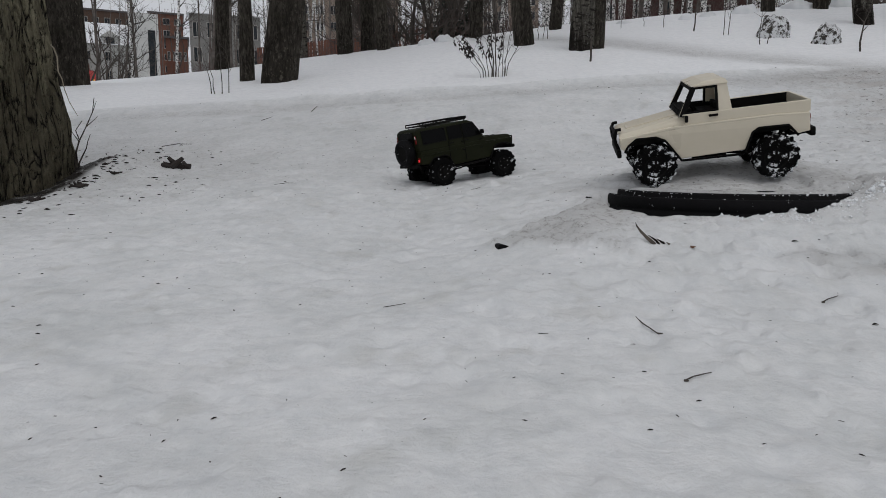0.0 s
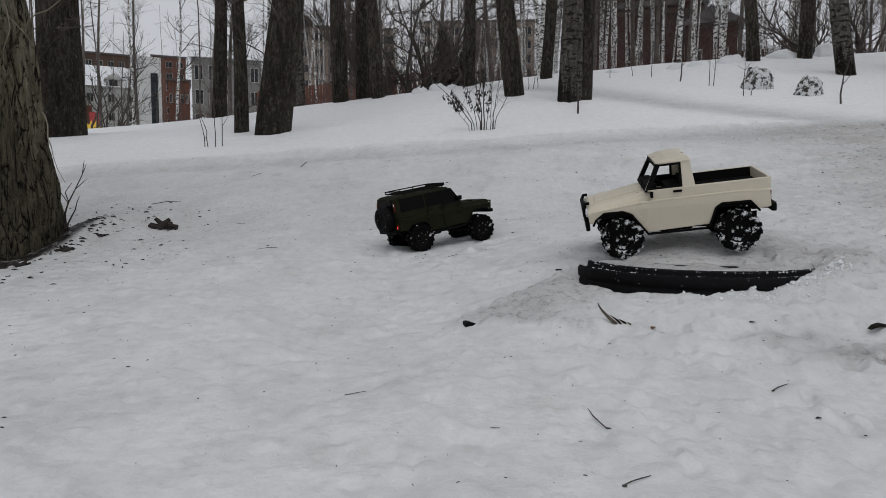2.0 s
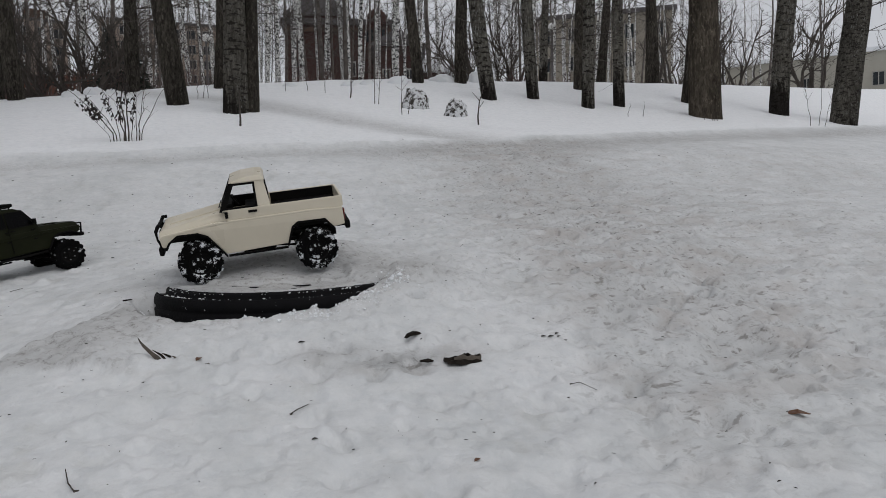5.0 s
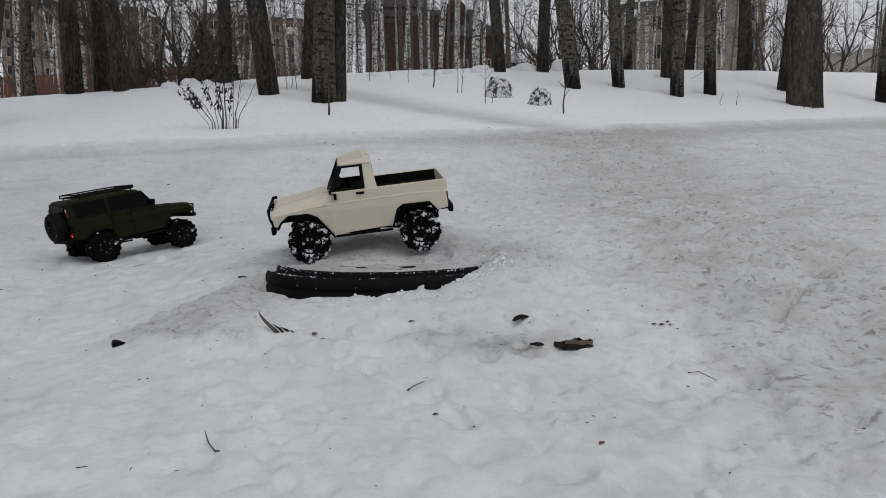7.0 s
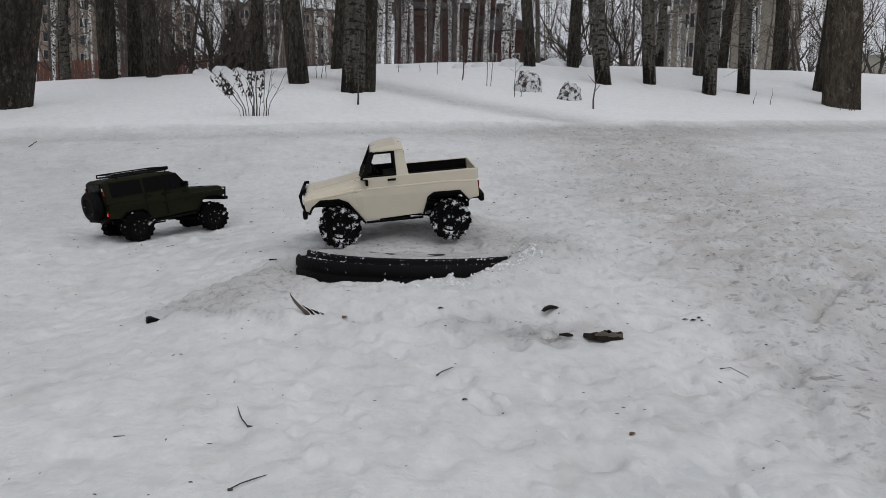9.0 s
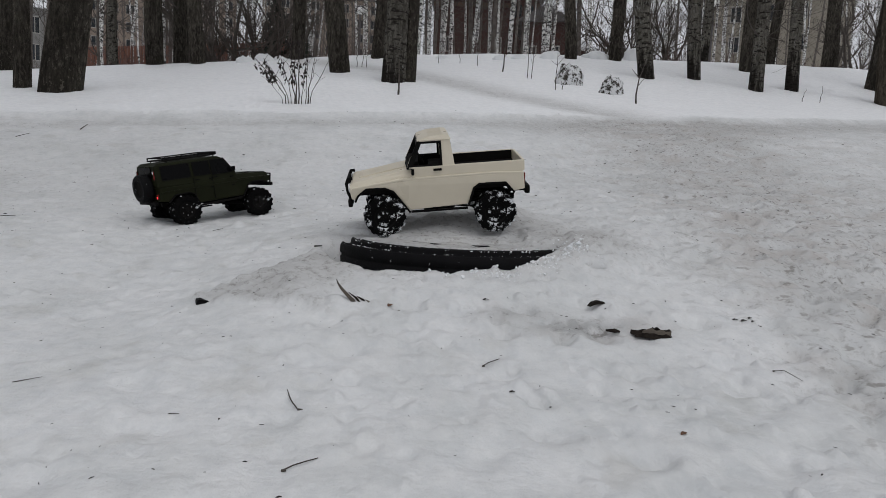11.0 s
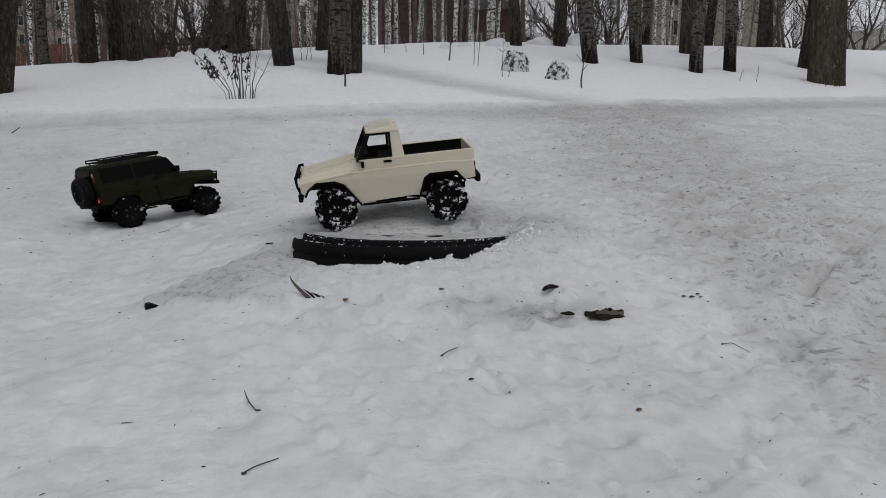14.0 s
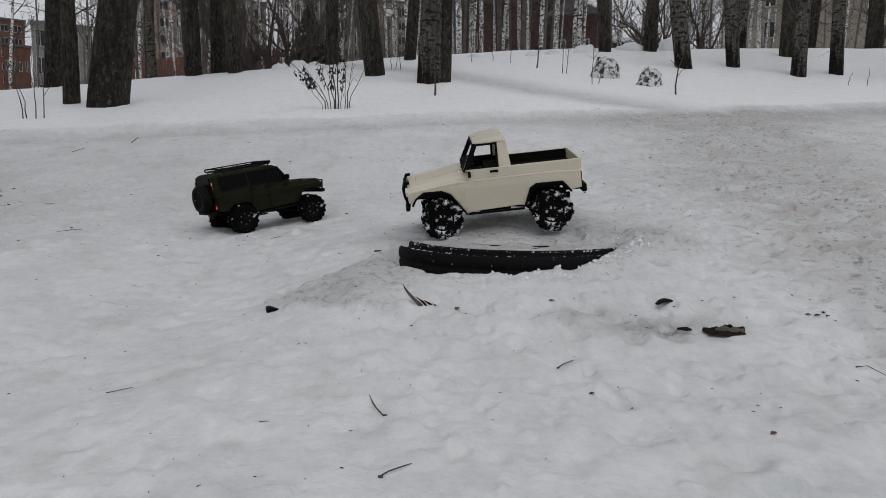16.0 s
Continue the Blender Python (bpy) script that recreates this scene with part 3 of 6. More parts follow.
def trunk_shape(pts, radius, sides, flare, ridge, seed, taper=.25):
    """A trunk whose bark stands in ridges and whose foot spreads."""
    rng = random.Random(seed)
    g = Shape()
    n = len(pts)
    length = (Vector(pts[-1]) - Vector(pts[0])).length
    ph = [rng.uniform(0, 6.28) for _ in range(4)]
    for i, p in enumerate(pts):
        s = i / (n - 1)
        h = s * length
        for j in range(sides):
            a = 2 * math.pi * j / sides
            r = radius * (1 - s * (1 - taper))
            foot = math.exp(-h / (radius * 1.6))
            r *= 1 + flare * foot * (1 + .35 * math.sin(3 * a + ph[0]) + .25 * math.sin(5 * a + ph[1]))
            r *= 1 + .05 * math.sin(2 * a + ph[2] + h) + .03 * math.sin(3 * a + ph[3] - h * .7)
            if sides > 100:
                # folded buttresses at the foot of an old trunk
                r += radius * .22 * foot * (.4 - abs(noise.noise((math.cos(a) * 3.2 + 9, math.sin(a) * 3.2, h * .5))) - .5 * abs(noise.noise((math.cos(a) * 8 + 2, math.sin(a) * 8, h * .8))))
            if ridge:
                v = noise.noise((math.cos(a) * 7 + seed, math.sin(a) * 7, h * 1.5))
                v2 = noise.noise((math.cos(a) * 13 + seed, math.sin(a) * 13 + 3, h * 2.2))
                r += radius * (.05 * math.sin(6 * a + 2 * math.sin(h * 1.3)) + .035 * math.sin(11 * a + 1.5 * math.sin(h * 1.9 + 1))) * (1 if sides > 100 else 0)
                r += radius * ridge * .6 * (.5 - abs(v2)) * (1 if sides > 100 else 0)
                w = noise.noise((math.cos(a) * 17, math.sin(a) * 17 + seed, h * 4))
                r += radius * ridge * (1 - 2 * abs(v)) + radius * ridge * .5 * w
            g.v.append((p[0] + r * math.cos(a), p[1] + r * math.sin(a), p[2]))
    for i in range(n - 1):
        for j in range(sides):
            a, b = i * sides + j, i * sides + (j + 1) % sides
            g.f.append((a, b, b + sides, a + sides))
    g.f.append(tuple((n - 1) * sides + j for j in range(sides)))
    return g


def limb(g, rng, start, way, length, radius, depth, sides=5, droop=0.0):
    """A bough with its side branches and twigs."""
    n = 5 if depth else 4
    pts, d, p = [Vector(start)], Vector(way).normalized(), Vector(start)
    for i in range(n):
        d = (d + Vector((rng.gauss(0, .16), rng.gauss(0, .16), rng.gauss(.05, .12) - droop))).normalized()
        p = p + d * length / n
        pts.append(p.copy())
    g.tube(pts, [radius * (1 - .8 * i / n) for i in range(n + 1)], sides, False)
    if depth:
        for _ in range(rng.randint(4, 6)):
            k = rng.uniform(.25, 1) * n
            q = pts[int(min(k, n - 1))].lerp(pts[int(min(k, n - 1)) + 1], k % 1 if k < n else 1)
            side = Vector((rng.gauss(0, 1), rng.gauss(0, 1), rng.gauss(.2, .7))).normalized()
            limb(g, rng, q, (d + side * .95), length * rng.uniform(.35, .6), max(radius * .45, .0035), depth - 1, 3 if depth == 1 else 4, droop)


def trunk_points(rng, foot, lean, height, sway, n, low=2.6):
    """Closer points in the lower trunk."""
    base = bend(rng, foot, (foot[0] + lean[0] * height, foot[1] + lean[1] * height, foot[2] + height), sway, 24)
    out = []
    for i in range(n):
        s = (i / (n - 1)) ** 1.6 * 23
        k = min(int(s), 22)
        out.append(base[k].lerp(base[k + 1], s - k))
    return out


def build_tree(name, x, y, radius, lean, height, bark, label, seed, category="tree", flare=.35, ridge=.05, sides=20, rows=26,
               first=.3, boughs=9, depth=2, reach=.3, group="", sunk=.25, fork=0.0, low_twigs=0, twigs=None):
    rng = random.Random(seed)
    z = on(x, y)
    t = thing(name, pose(x, y, z), label, category, group)
    pts = trunk_points(rng, (0, 0, -sunk), lean, height, .045 * min(height, 6) * .5, rows)
    part("trunk", trunk_shape(pts, radius, sides, flare, ridge, seed), bark, t, smooth=True)
    stems = [pts]
    if fork:
        pts2 = trunk_points(rng, (fork, .02, -sunk), (lean[0] + fork * .35, lean[1] + .02), height * .9, .08, rows)
        part("trunk", trunk_shape(pts2, radius * .66, sides, flare * .7, ridge, seed + 1), BARK_DARK, t, smooth=True)
        stems.append(pts2)
    crown = Shape()
    for ps in stems:
        for k in range(boughs):
            s = first + (1 - first) * (k + rng.random()) / boughs
            q = ps[min(int(s ** (1 / 1.6) * (rows - 1)), rows - 2)]
            a = rng.uniform(0, 6.283)
            limb(crown, rng, q, (math.cos(a), math.sin(a), rng.uniform(.5, 1.3)), height * reach * (1.15 - s) * rng.uniform(.8, 1.3), radius * .38 * (1.2 - s), depth)
    for k in range(low_twigs):
        s = rng.uniform(.09, .3)
        long = 1.8 if k % 5 == 0 and s > .1 else 1.0
        q = stems[0][min(int(s ** (1 / 1.6) * (rows - 1)), rows - 2)]
        a = rng.uniform(3.3, 6.1)
        limb(crown, rng, (q[0] + radius * .8 * math.cos(a), q[1] + radius * .8 * math.sin(a), q[2]), (math.cos(a), math.sin(a), rng.uniform(-.4, .7)), rng.uniform(.3, 1.0) * long, min(.007 * long, .009), 1 if long == 1 else 2, 4)
    part("crown", crown, twigs or TWIG, t, "bare twiggy branches")
    return t


ROWS_OF_TREES = [
    # x, y, radius, lean x, lean y, height, bark, words
    (-1.52, 6.12, .165, .10, .0, 12, BARK_DARK, "thick dark leaning poplar trunk with a black foot", .05),
    (-1.86, 6.36, .070, .045, .0, 9, BARK_DARK, "slim dark leaning trunk in the snow", .04),
    (-3.29, 10.0, .115, .0, .0, 12, BARK_DARK, "dark straight park tree", .04),
    (-1.44, 9.95, .125, -.03, .0, 13, BARK_DARK, "dark straight park tree tapering upward", .04),
    (-1.15, 10.15, .105, .0, .0, 13, BARK_DARK, "dark park tree close beside its neighbour", .04),
    (-.86, 9.85, .105, -.05, .0, 12, BARK_DARK, "dark curved park tree with a scarred foot", .04),
    (-2.81, 13.6, .10, .01, .0, 12, BARK_GREY, "grey park tree behind the crest", .04),
    (.45, 9.9, .095, -.02, .0, 13, BARK_DARK, "slim dark straight park tree", .04),
    (.90, 7.45, .115, -.15, .0, 11, BARK_DARK, "dark trunk that leans over the snow", .05),
    (1.53, 9.55, .095, .03, .0, 12, BARK_DARK, "slim dark park tree on the crest", .04),
    (4.87, 7.87, .115, -.15, .02, 12, BARK_GREY, "grey poplar with horizontal scars, leaning", .03),
    (5.68, 8.08, .095, -.04, .0, 12, BARK_GREY, "grey poplar with horizontal scars", .03),
    (4.45, 9.4, .10, -.07, .02, 11, BARK_DARK, "dark crooked tree with split bark", .05),
    (5.26, 9.6, .11, .02, .0, 11, BARK_DARK, "dark stout tree on the crest", .04),
    (6.12, 7.42, .10, .0, .0, 12, BARK_GREY, "grey poplar with a black foot", .03),
    (7.32, 9.2, .11, .03, .0, 12, BARK_DARK, "dark tree behind the poplars", .04),
    (6.80, 7.58, .092, -.01, .0, 12, BARK_GREY, "grey poplar with short side branches", .03),
    (8.83, 8.24, .165, .06, .0, 13, BARK_DARK, "dark trunk beside a thicker one", .04),
    (7.72, 6.85, .225, .0, .0, 14, BARK, "thick brown poplar trunk in the snow", .05),
    (10.15, 7.63, .17, .10, .0, 13, BARK_GREY, "grey trunk leaning away", .04),
    (10.75, 6.95, .22, .20, .0, 13, BARK_GREY, "thick grey trunk leaning strongly", .05),
    (9.6, 11.6, .11, .05, .0, 12, BARK_DARK, "dark tree behind the crest", .04),
    (10.7, 11.2, .15, .0, .0, 12, BARK_DARK, "dark tree behind the crest", .04),
    (8.3, 11.8, .10, .02, .0, 12, BARK_GREY, "grey tree behind the crest", .04),
    (-3.15, 14.9, .12, .0, .0, 12, BARK_DARK, "dark tree behind the crest", .04),
    (-3.95, 7.0, .24, .02, .0, 13, BARK_DARK, "thick dark trunk beyond the great poplar", .04),
    (-4.9, 5.4, .26, .02, .0, 13, BARK_GREY, "thick grey trunk on the slope", .04),
]
for k, (tx, ty, tr, lx, ly, th, bark, words, rg) in enumerate(ROWS_OF_TREES):
    build_tree("tree", tx, ty, tr, (lx, ly), th, bark, words, 100 + k, ridge=rg, group="park trees", low_twigs=16 if tx > 5.5 else 10)
build_tree("tree", 1.36, 6.78, .125, (-.01, 0), 13, BARK_GREY, "double grey poplar trunk parting upward", 60, fork=.155, ridge=.05, group="park trees", low_twigs=6)


def build_big_tree():
    x, y = BIG_TREE
    t = thing("poplar_tree", pose(x, y, on(x, y)), "huge old poplar trunk with furrowed grey bark", "tree")
    rng = random.Random(5)
    pts = trunk_points(rng, (.03, 0, -.3), (-.085, .0), 15, .05, 170)
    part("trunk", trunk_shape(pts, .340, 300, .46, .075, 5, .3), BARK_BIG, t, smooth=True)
    crown = Shape()
    for k in range(12):
        q = pts[95 + k * 4]
        a = rng.uniform(0, 6.283)
        limb(crown, rng, q, (math.cos(a), math.sin(a), rng.uniform(.6, 1.4)), rng.uniform(2.5, 4.5), .09, 2)
    part("crown", crown, TWIG, t, "bare twiggy branches")
    for k in range(15):
        a, h = rng.uniform(4.3, 6.3), rng.uniform(.45, 1.3)
        q = Vector((.03 - .085 * h + 0.37 * math.cos(a), 0.37 * math.sin(a), h))
        shoot = [q]
        d = Vector((rng.gauss(.1, .5), -.35, rng.uniform(-.6, .6))).normalized()
        for _ in range(7):
            d = (d + Vector((rng.gauss(0, .25), rng.gauss(0, .06), rng.gauss(-.12, .22)))).normalized()
            shoot.append(shoot[-1] + d * rng.uniform(.05, .09))
        part("shoot", Shape().tube(shoot, [.0034 - .00035 * i for i in range(8)], 6), SHOOT, t, "pale dry shoot")
    return t


build_big_tree()


# ---- the two model cars ----
CREAM = plain_material("cream_painted_plastic", (0.59, 0.535, 0.425), (0.65, 0.59, 0.475), 9, 0.35)
OLIVE = plain_material("dull_olive_paint", (0.0078, 0.0090, 0.0034), (0.0120, 0.0136, 0.0052), 12, 0.6, spec=.09)
BLACK = plain_material("black_plastic", (0.004, 0.004, 0.004), (0.008, 0.0075, 0.007), 30, 0.65, spec=.05)
STEEL = plain_material("bright_steel_link", (0.5, 0.5, 0.5), (0.65, 0.65, 0.66), 40, 0.3, 1.0)
TINT = plain_material("tinted_window_plastic", (0.0015, 0.0015, 0.0017), (0.003, 0.003, 0.0033), 6, 0.3, spec=.07)
SNOWY_TYRE = snowy_material("tyre_rubber_caked_with_snow", (0.005, 0.005, 0.005), 0.535, 42)
SNOWY_TYRE_THIN = snowy_material("tyre_rubber_dusted_with_snow", (0.004, 0.004, 0.004), 0.60, 38)
CAKED = snowy_material("rim_caked_with_snow", (0.005, 0.005, 0.005), 0.535, 55)
DARK_RED = plain_material("dark_red_lens", (0.10, 0.008, 0.006), (0.15, 0.012, 0.01), 60, 0.25)
AMBER = plain_material("amber_lens", (0.45, 0.16, 0.03), (0.5, 0.2, 0.04), 60, 0.2)
LAMP = plain_material("clear_headlamp_lens", (0.6, 0.6, 0.62), (0.75, 0.75, 0.77), 50, 0.12)


def lit_material(name, color, power):
    m = Nodes(name)
    m.bsdf.inputs["Emission Color"].default_value = (*color, 1)
    m.bsdf.inputs["Emission Strength"].default_value = power
    return m.done(color, 0.3)


TAIL_LIT = lit_material("glowing_red_tail_lamp", (0.9, 0.03, 0.04), 0.9)


def wheel(car, x, y, r, w, rubber, steer=0.0, height=None):
    """A cleated tyre on a black rim; the outer side looks away from the car's middle."""
    s = 1 if y > 0 else -1
    wh = part("wheel", Shape().lathe([(.004, -w * .3), (r * .5, -w * .3), (r * .5, w * .3), (.004, w * .3)], 24, "y"), BLACK, car,
              at=pose(x, y, r if height is None else height, 0, 0, steer))
    h = w / 2
    tyre = Shape().lathe([(r * .52, -h * .8), (r * .62, -h), (r * .82, -h * 1.02), (r * .95, -h * .86), (r * .96, 0), (r * .95, h * .86), (r * .82, h * 1.02), (r * .62, h), (r * .52, h * .8)], 44, "y")
    for k in range(17):
        for row, turn in ((-1, 0), (1, .5), (0, .25)):
            a = Matrix.Rotation(2 * math.pi * (k + turn) / 17, 4, "Y")
            if row:
                tyre.box(-r * .085, r * .085, min(row * h * .28, row * h * 1.0), max(row * h * .28, row * h * 1.0), r * .94, r * 1.0, a)
                tyre.box(-r * .06, r * .06, min(row * h * .9, row * h * 1.07), max(row * h * .9, row * h * 1.07), r * .76, r * .97, a)
            else:
                tyre.box(-r * .07, r * .07, -h * .24, h * .24, r * .94, r * .99, a)
    part("tyre", tyre, rubber, wh, "knobbly black tyre with snow in the tread")
    rim = Shape().lathe([(r * .18, s * h * .55), (r * .42, s * h * .62), (r * .54, s * h * .86), (r * .56, s * h * .7), (r * .5, s * h * .4), (r * .18, s * h * .4)], 28, "y")
    rim.lathe([(.001, s * h * .9), (r * .13, s * h * .9), (r * .17, s * h * .5), (.001, s * h * .5)], 10, "y")
    for k in range(6):
        a = Matrix.Rotation(math.pi * k / 3, 4, "Y")
        rim.box(-r * .06, r * .06, min(s * h * .5, s * h * .72), max(s * h * .5, s * h * .72), r * .14, r * .5, a)
    if rubber is SNOWY_TYRE:
        part("packed_snow", Shape().lathe([(.002, s * h * .68), (r * .25, s * h * .70), (r * .46, s * h * .76), (r * .50, s * h * .62), (.002, s * h * .58)], 28, "y"), CAKED, wh, "snow packed into the rim", smooth=True)
    part("rim", rim, BLACK, wh, "black beadlock rim")
    if rubber is not SNOWY_TYRE:
        for k in range(6):
            a = math.pi * (k + .5) / 3
            part("bolt", Shape().lathe([(.0005, -.002), (r * .028, -.002), (r * .028, .002), (.0005, .002)], 8, "y"), STEEL, wh, at=pose(r * .34 * math.cos(a), s * h * .74, r * .34 * math.sin(a)))
    return wh


def quad_plate(points, thick):
    """A thin plate on a ring of corners; thick is the vector of its thickness."""
    n, d = len(points), Vector(thick)
    p = [Vector(q) for q in points]
    return Shape().add(p + [q + d for q in p], [tuple(range(n)), tuple(range(2 * n - 1, n - 1, -1))] + [((i + 1) % n, i, i + n, (i + 1) % n + n) for i in range(n)])


def sided(outline, width, s, out=0.0):
    """(x, z) corners laid on the flank s (1 left, -1 right) whose half width falls with height."""
    return [(x, s * (width(z) + out), z) for x, z in outline]


def running_gear(car, base, r, half, clear, rubber, snowy_rim, steer):
    for x in (base / 2, -base / 2):
        part("axle", Shape().tube([(x, -half * .86, r), (x, half * .86, r)], [.0075, .0075], 10), BLACK, car)
        part("differential", Shape().lathe([(.002, -.016), (.014, -.012), (.018, 0), (.014, .012), (.002, .016)], 14, "y"), BLACK, car, at=pose(x, .01, r))
        for y in (half, -half):
            wheel(car, x, y, r, r * .68, rubber, steer if x > 0 else 0)
            part("shock_absorber", Shape().tube([(x - .012, y * .55, r + .004), (x - .026, y * .6, clear + .05)], [.0055, .0055], 8).tube([(x - .012, y * .55, r), (x - .024, y * .59, clear + .03)], [.0085, .0085], 8), BLACK, car)
    for y in (.028, -.028):
        part("chassis_rail", Shape().box(-base * .70, base * .60, y - .004, y + .004, clear - .004, clear + .012), BLACK, car)
        part("suspension_link", Shape().tube([(-base * .46, y * 1.5, r), (-.02, y, clear - .012)], [.003, .003], 6).tube([(base * .46, y * 1.5, r), (.02, y, clear - .012)], [.003, .003], 6), BLACK, car)
    # unseen plate, added to block light and deepen the shadow below the body
    part("chassis_plate", Shape().box(-base * .66, base * .56, -.052, .052, clear + .006, clear + .010), BLACK, car)
    part("gearbox_skid", Shape().box(-.045, .045, -.03, .03, clear - .02, clear + .004), BLACK, car, bevel=.003)
    part("steering_rod", Shape().tube([(base / 2 + .016, -half * .8, r + .004), (base / 2 + .016, half * .8, r + .004)], [.0028, .0028], 6), STEEL, car)


def build_pickup(m):
    car = thing("toy_pickup_truck", m, "cream model pickup with knobbly snowy tyres on the tyre mound", "model car")
    running_gear(car, .31, .058, .087, .080, SNOWY_TYRE, True, 8)
    W = lambda z: .0945 - .004 * abs(z - .155) / .05  # noqa: E731
    lower = [(.086, .079), (.128, .137), (.150, .147), (.200, .148), (.222, .132), (.230, .118), (.243, .122), (.246, .150), (.070, .166), (-.236, .168),
             (-.239, .118), (-.206, .113), (-.184, .140), (-.112, .141), (-.098, .132), (-.080, .085)]
    part("body", Shape().slab(lower, lambda x, z: -W(z), lambda x, z: W(z)), CREAM, car, bevel=.0035)
    hood = [(.244, .142), (.247, .158), (.239, .165), (.160, .178), (.084, .191), (.066, .186), (.066, .150)]
    part("hood", Shape().slab(hood, lambda x, z: -(.0885 if z < .160 else .074), lambda x, z: .0885 if z < .160 else .074), CREAM, car, bevel=.006)
    part("hood_ridge", Shape().slab([(.225, .164), (.085, .186), (.085, .194), (.220, .171)], -.032, .032), CREAM, car, bevel=.002)
    for s in (1, -1):
        part("bed_side", Shape().box(-.236, .073, min(s * .081, s * .0890), max(s * .081, s * .0890), .158, .199), CREAM, car, bevel=.0025)
        part("waist_crease", Shape().slab([(.240, .146), (.100, .163), (-.150, .166), (-.236, .161), (-.236, .167), (-.150, .172), (.100, .170), (.240, .153)], min(s * .080, s * .0938), max(s * .080, s * .0938)), CREAM, car, bevel=.0022)
        part("bed_lining", Shape().box(-.231, -.049, min(s * .079, s * .0825), max(s * .079, s * .0825), .171, .197), BLACK, car)
        sw = lambda z: .0875 - .0145 * (z - .195) / .073  # noqa: E731
        outer = [(.087, .195), (.052, 0.2678), (-.037, 0.2678), (-.047, .195)]
        hole = [(.070, 0.2013), (.043, 0.2601), (-.008, 0.2601), (-.008, 0.2013)]
        part("cab_side", Shape().pierced(sided(outer, sw, s), sided(hole, sw, s), (0, -s * .005, 0)), CREAM, car)
        big = [(.081, .199), (.047, 0.2646), (-.013, 0.2646), (-.013, .199)]
        part("window_trim", Shape().pierced(sided(big, sw, s, .0015), sided([(.068, 0.2024), (.0425, 0.2591), (-.0075, 0.2591), (-.0075, 0.2024)], sw, s, .0015), (0, -s * .009, 0)), BLACK, car)
        part("cabin_lining", Shape().box(-.045, .072, min(s * .0800, s * .0828), max(s * .0800, s * .0828), .170, .1985), BLACK, car)
        part("door_handle", Shape().box(-.010, .013, min(s * .0905, s * .095), max(s * .0905, s * .095), .186, .192), BLACK, car, bevel=.001)
        part("mirror", Shape().box(.066, .074, min(s * .089, s * .098), max(s * .089, s * .098), .178, .195), BLACK, car, bevel=.002)
        arch_f = [(.084, .077), (.127, .139), (.150, .150), (.201, .151), (.224, .134), (.234, .117)]
        arch_r = [(-.078, .083), (-.096, .134), (-.111, .144), (-.185, .143), (-.209, .113)]
        for arch in (arch_f, arch_r):
            part("fender_flare", Shape().tube([(x, s * .0945, z - .003) for x, z in arch], [.0030] * len(arch), 6), BLACK, car)
        part("wheel_well", Shape().box(.088, .236, min(s * .02, s * .078), max(s * .02, s * .078), .128, .160), BLACK, car)
        part("wheel_well", Shape().box(-.205, -.085, min(s * .02, s * .078), max(s * .02, s * .078), .125, .160), BLACK, car)
        part("running_board", Shape().box(-.078, .082, min(s * .076, s * .088), max(s * .076, s * .088), .070, .075), TINT, car, bevel=.002)
        lamp = part("tail_lamp", Shape().box(-.2425, -.238, min(s * .066, s * .078), max(s * .066, s * .078), .128, .160), DARK_RED, car, bevel=.001)
        part("indicator_lens", Shape().box(-.2430, -.239, min(s * .067, s * .077), max(s * .067, s * .077), .149, .159), AMBER, lamp)
        part("headlamp", Shape().lathe([(.001, .006), (.012, .004), (.014, 0), (.001, 0)], 20, "z"), LAMP, car, at=pose(.246, s * .066, .149, 0, 90, 0))
    ws = [(.087, .089, .195), (.052, .0745, 0.2678), (.052, -.0745, 0.2678), (.087, -.089, .195)]
    wi = [(.082, .080, 0.2041), (.0565, .068, 0.2587), (.0565, -.068, 0.2587), (.082, -.080, 0.2041)]
    part("windscreen_frame", Shape().pierced(ws, wi, (-.006, 0, -.002)), BLACK, car)
    part("wiper", Shape().tube([(.089, .045, .199), (.084, -.01, .208)], [.0015, .0015], 5), BLACK, car)
    rs = [(-.047, .088, .1665), (-.037, .0745, 0.2678), (-.037, -.0745, 0.2678), (-.047, -.088, .1665)]
    ri = [(-.0436, .057, 0.2097), (-.0385, .053, 0.2552), (-.0385, -.053, 0.2552), (-.0436, -.057, 0.2097)]
    part("cab_back", Shape().pierced(rs, ri, (.005, 0, 0)), CREAM, car)
    part("rear_window_trim", Shape().pierced([(p[0] - .0012, p[1] * 1.05, p[2] + (.003 if p[2] > .235 else -.003)) for p in ri], [(p[0] - .0012, p[1] * .95, p[2] + (-.002 if p[2] > .235 else .002)) for p in ri], (.007, 0, 0)), BLACK, car)
    roof = [(.054, 0.2664), (.047, 0.2700), (.022, 0.2772), (-.018, 0.2802), (-.034, 0.2780), (-.0405, 0.2664)]
    part("roof", Shape().slab(roof, lambda x, z: -(.0765 - .55 * max(z - 0.2685, 0)), lambda x, z: .0765 - .55 * max(z - 0.2685, 0)), CREAM, car, bevel=.003)
    part("bed_floor", Shape().box(-.231, -.049, -.079, .079, .1685, .1715), BLACK, car)
    part("tailgate", Shape().box(-.2405, -.2335, -.083, .083, .1685, .199), CREAM, car, bevel=.002)
    part("tailgate_crease", Shape().box(-.2412, -.2395, -.048, .048, .128, .131), CREAM, car)
    part("seat", Shape().box(-.034, -.022, -.07, .07, .172, .206).box(-.024, .022, -.07, .07, .172, .190), BLACK, car, bevel=.003)
    part("dashboard", Shape().box(.052, .080, -.07, .07, .190, .210), BLACK, car, bevel=.003)
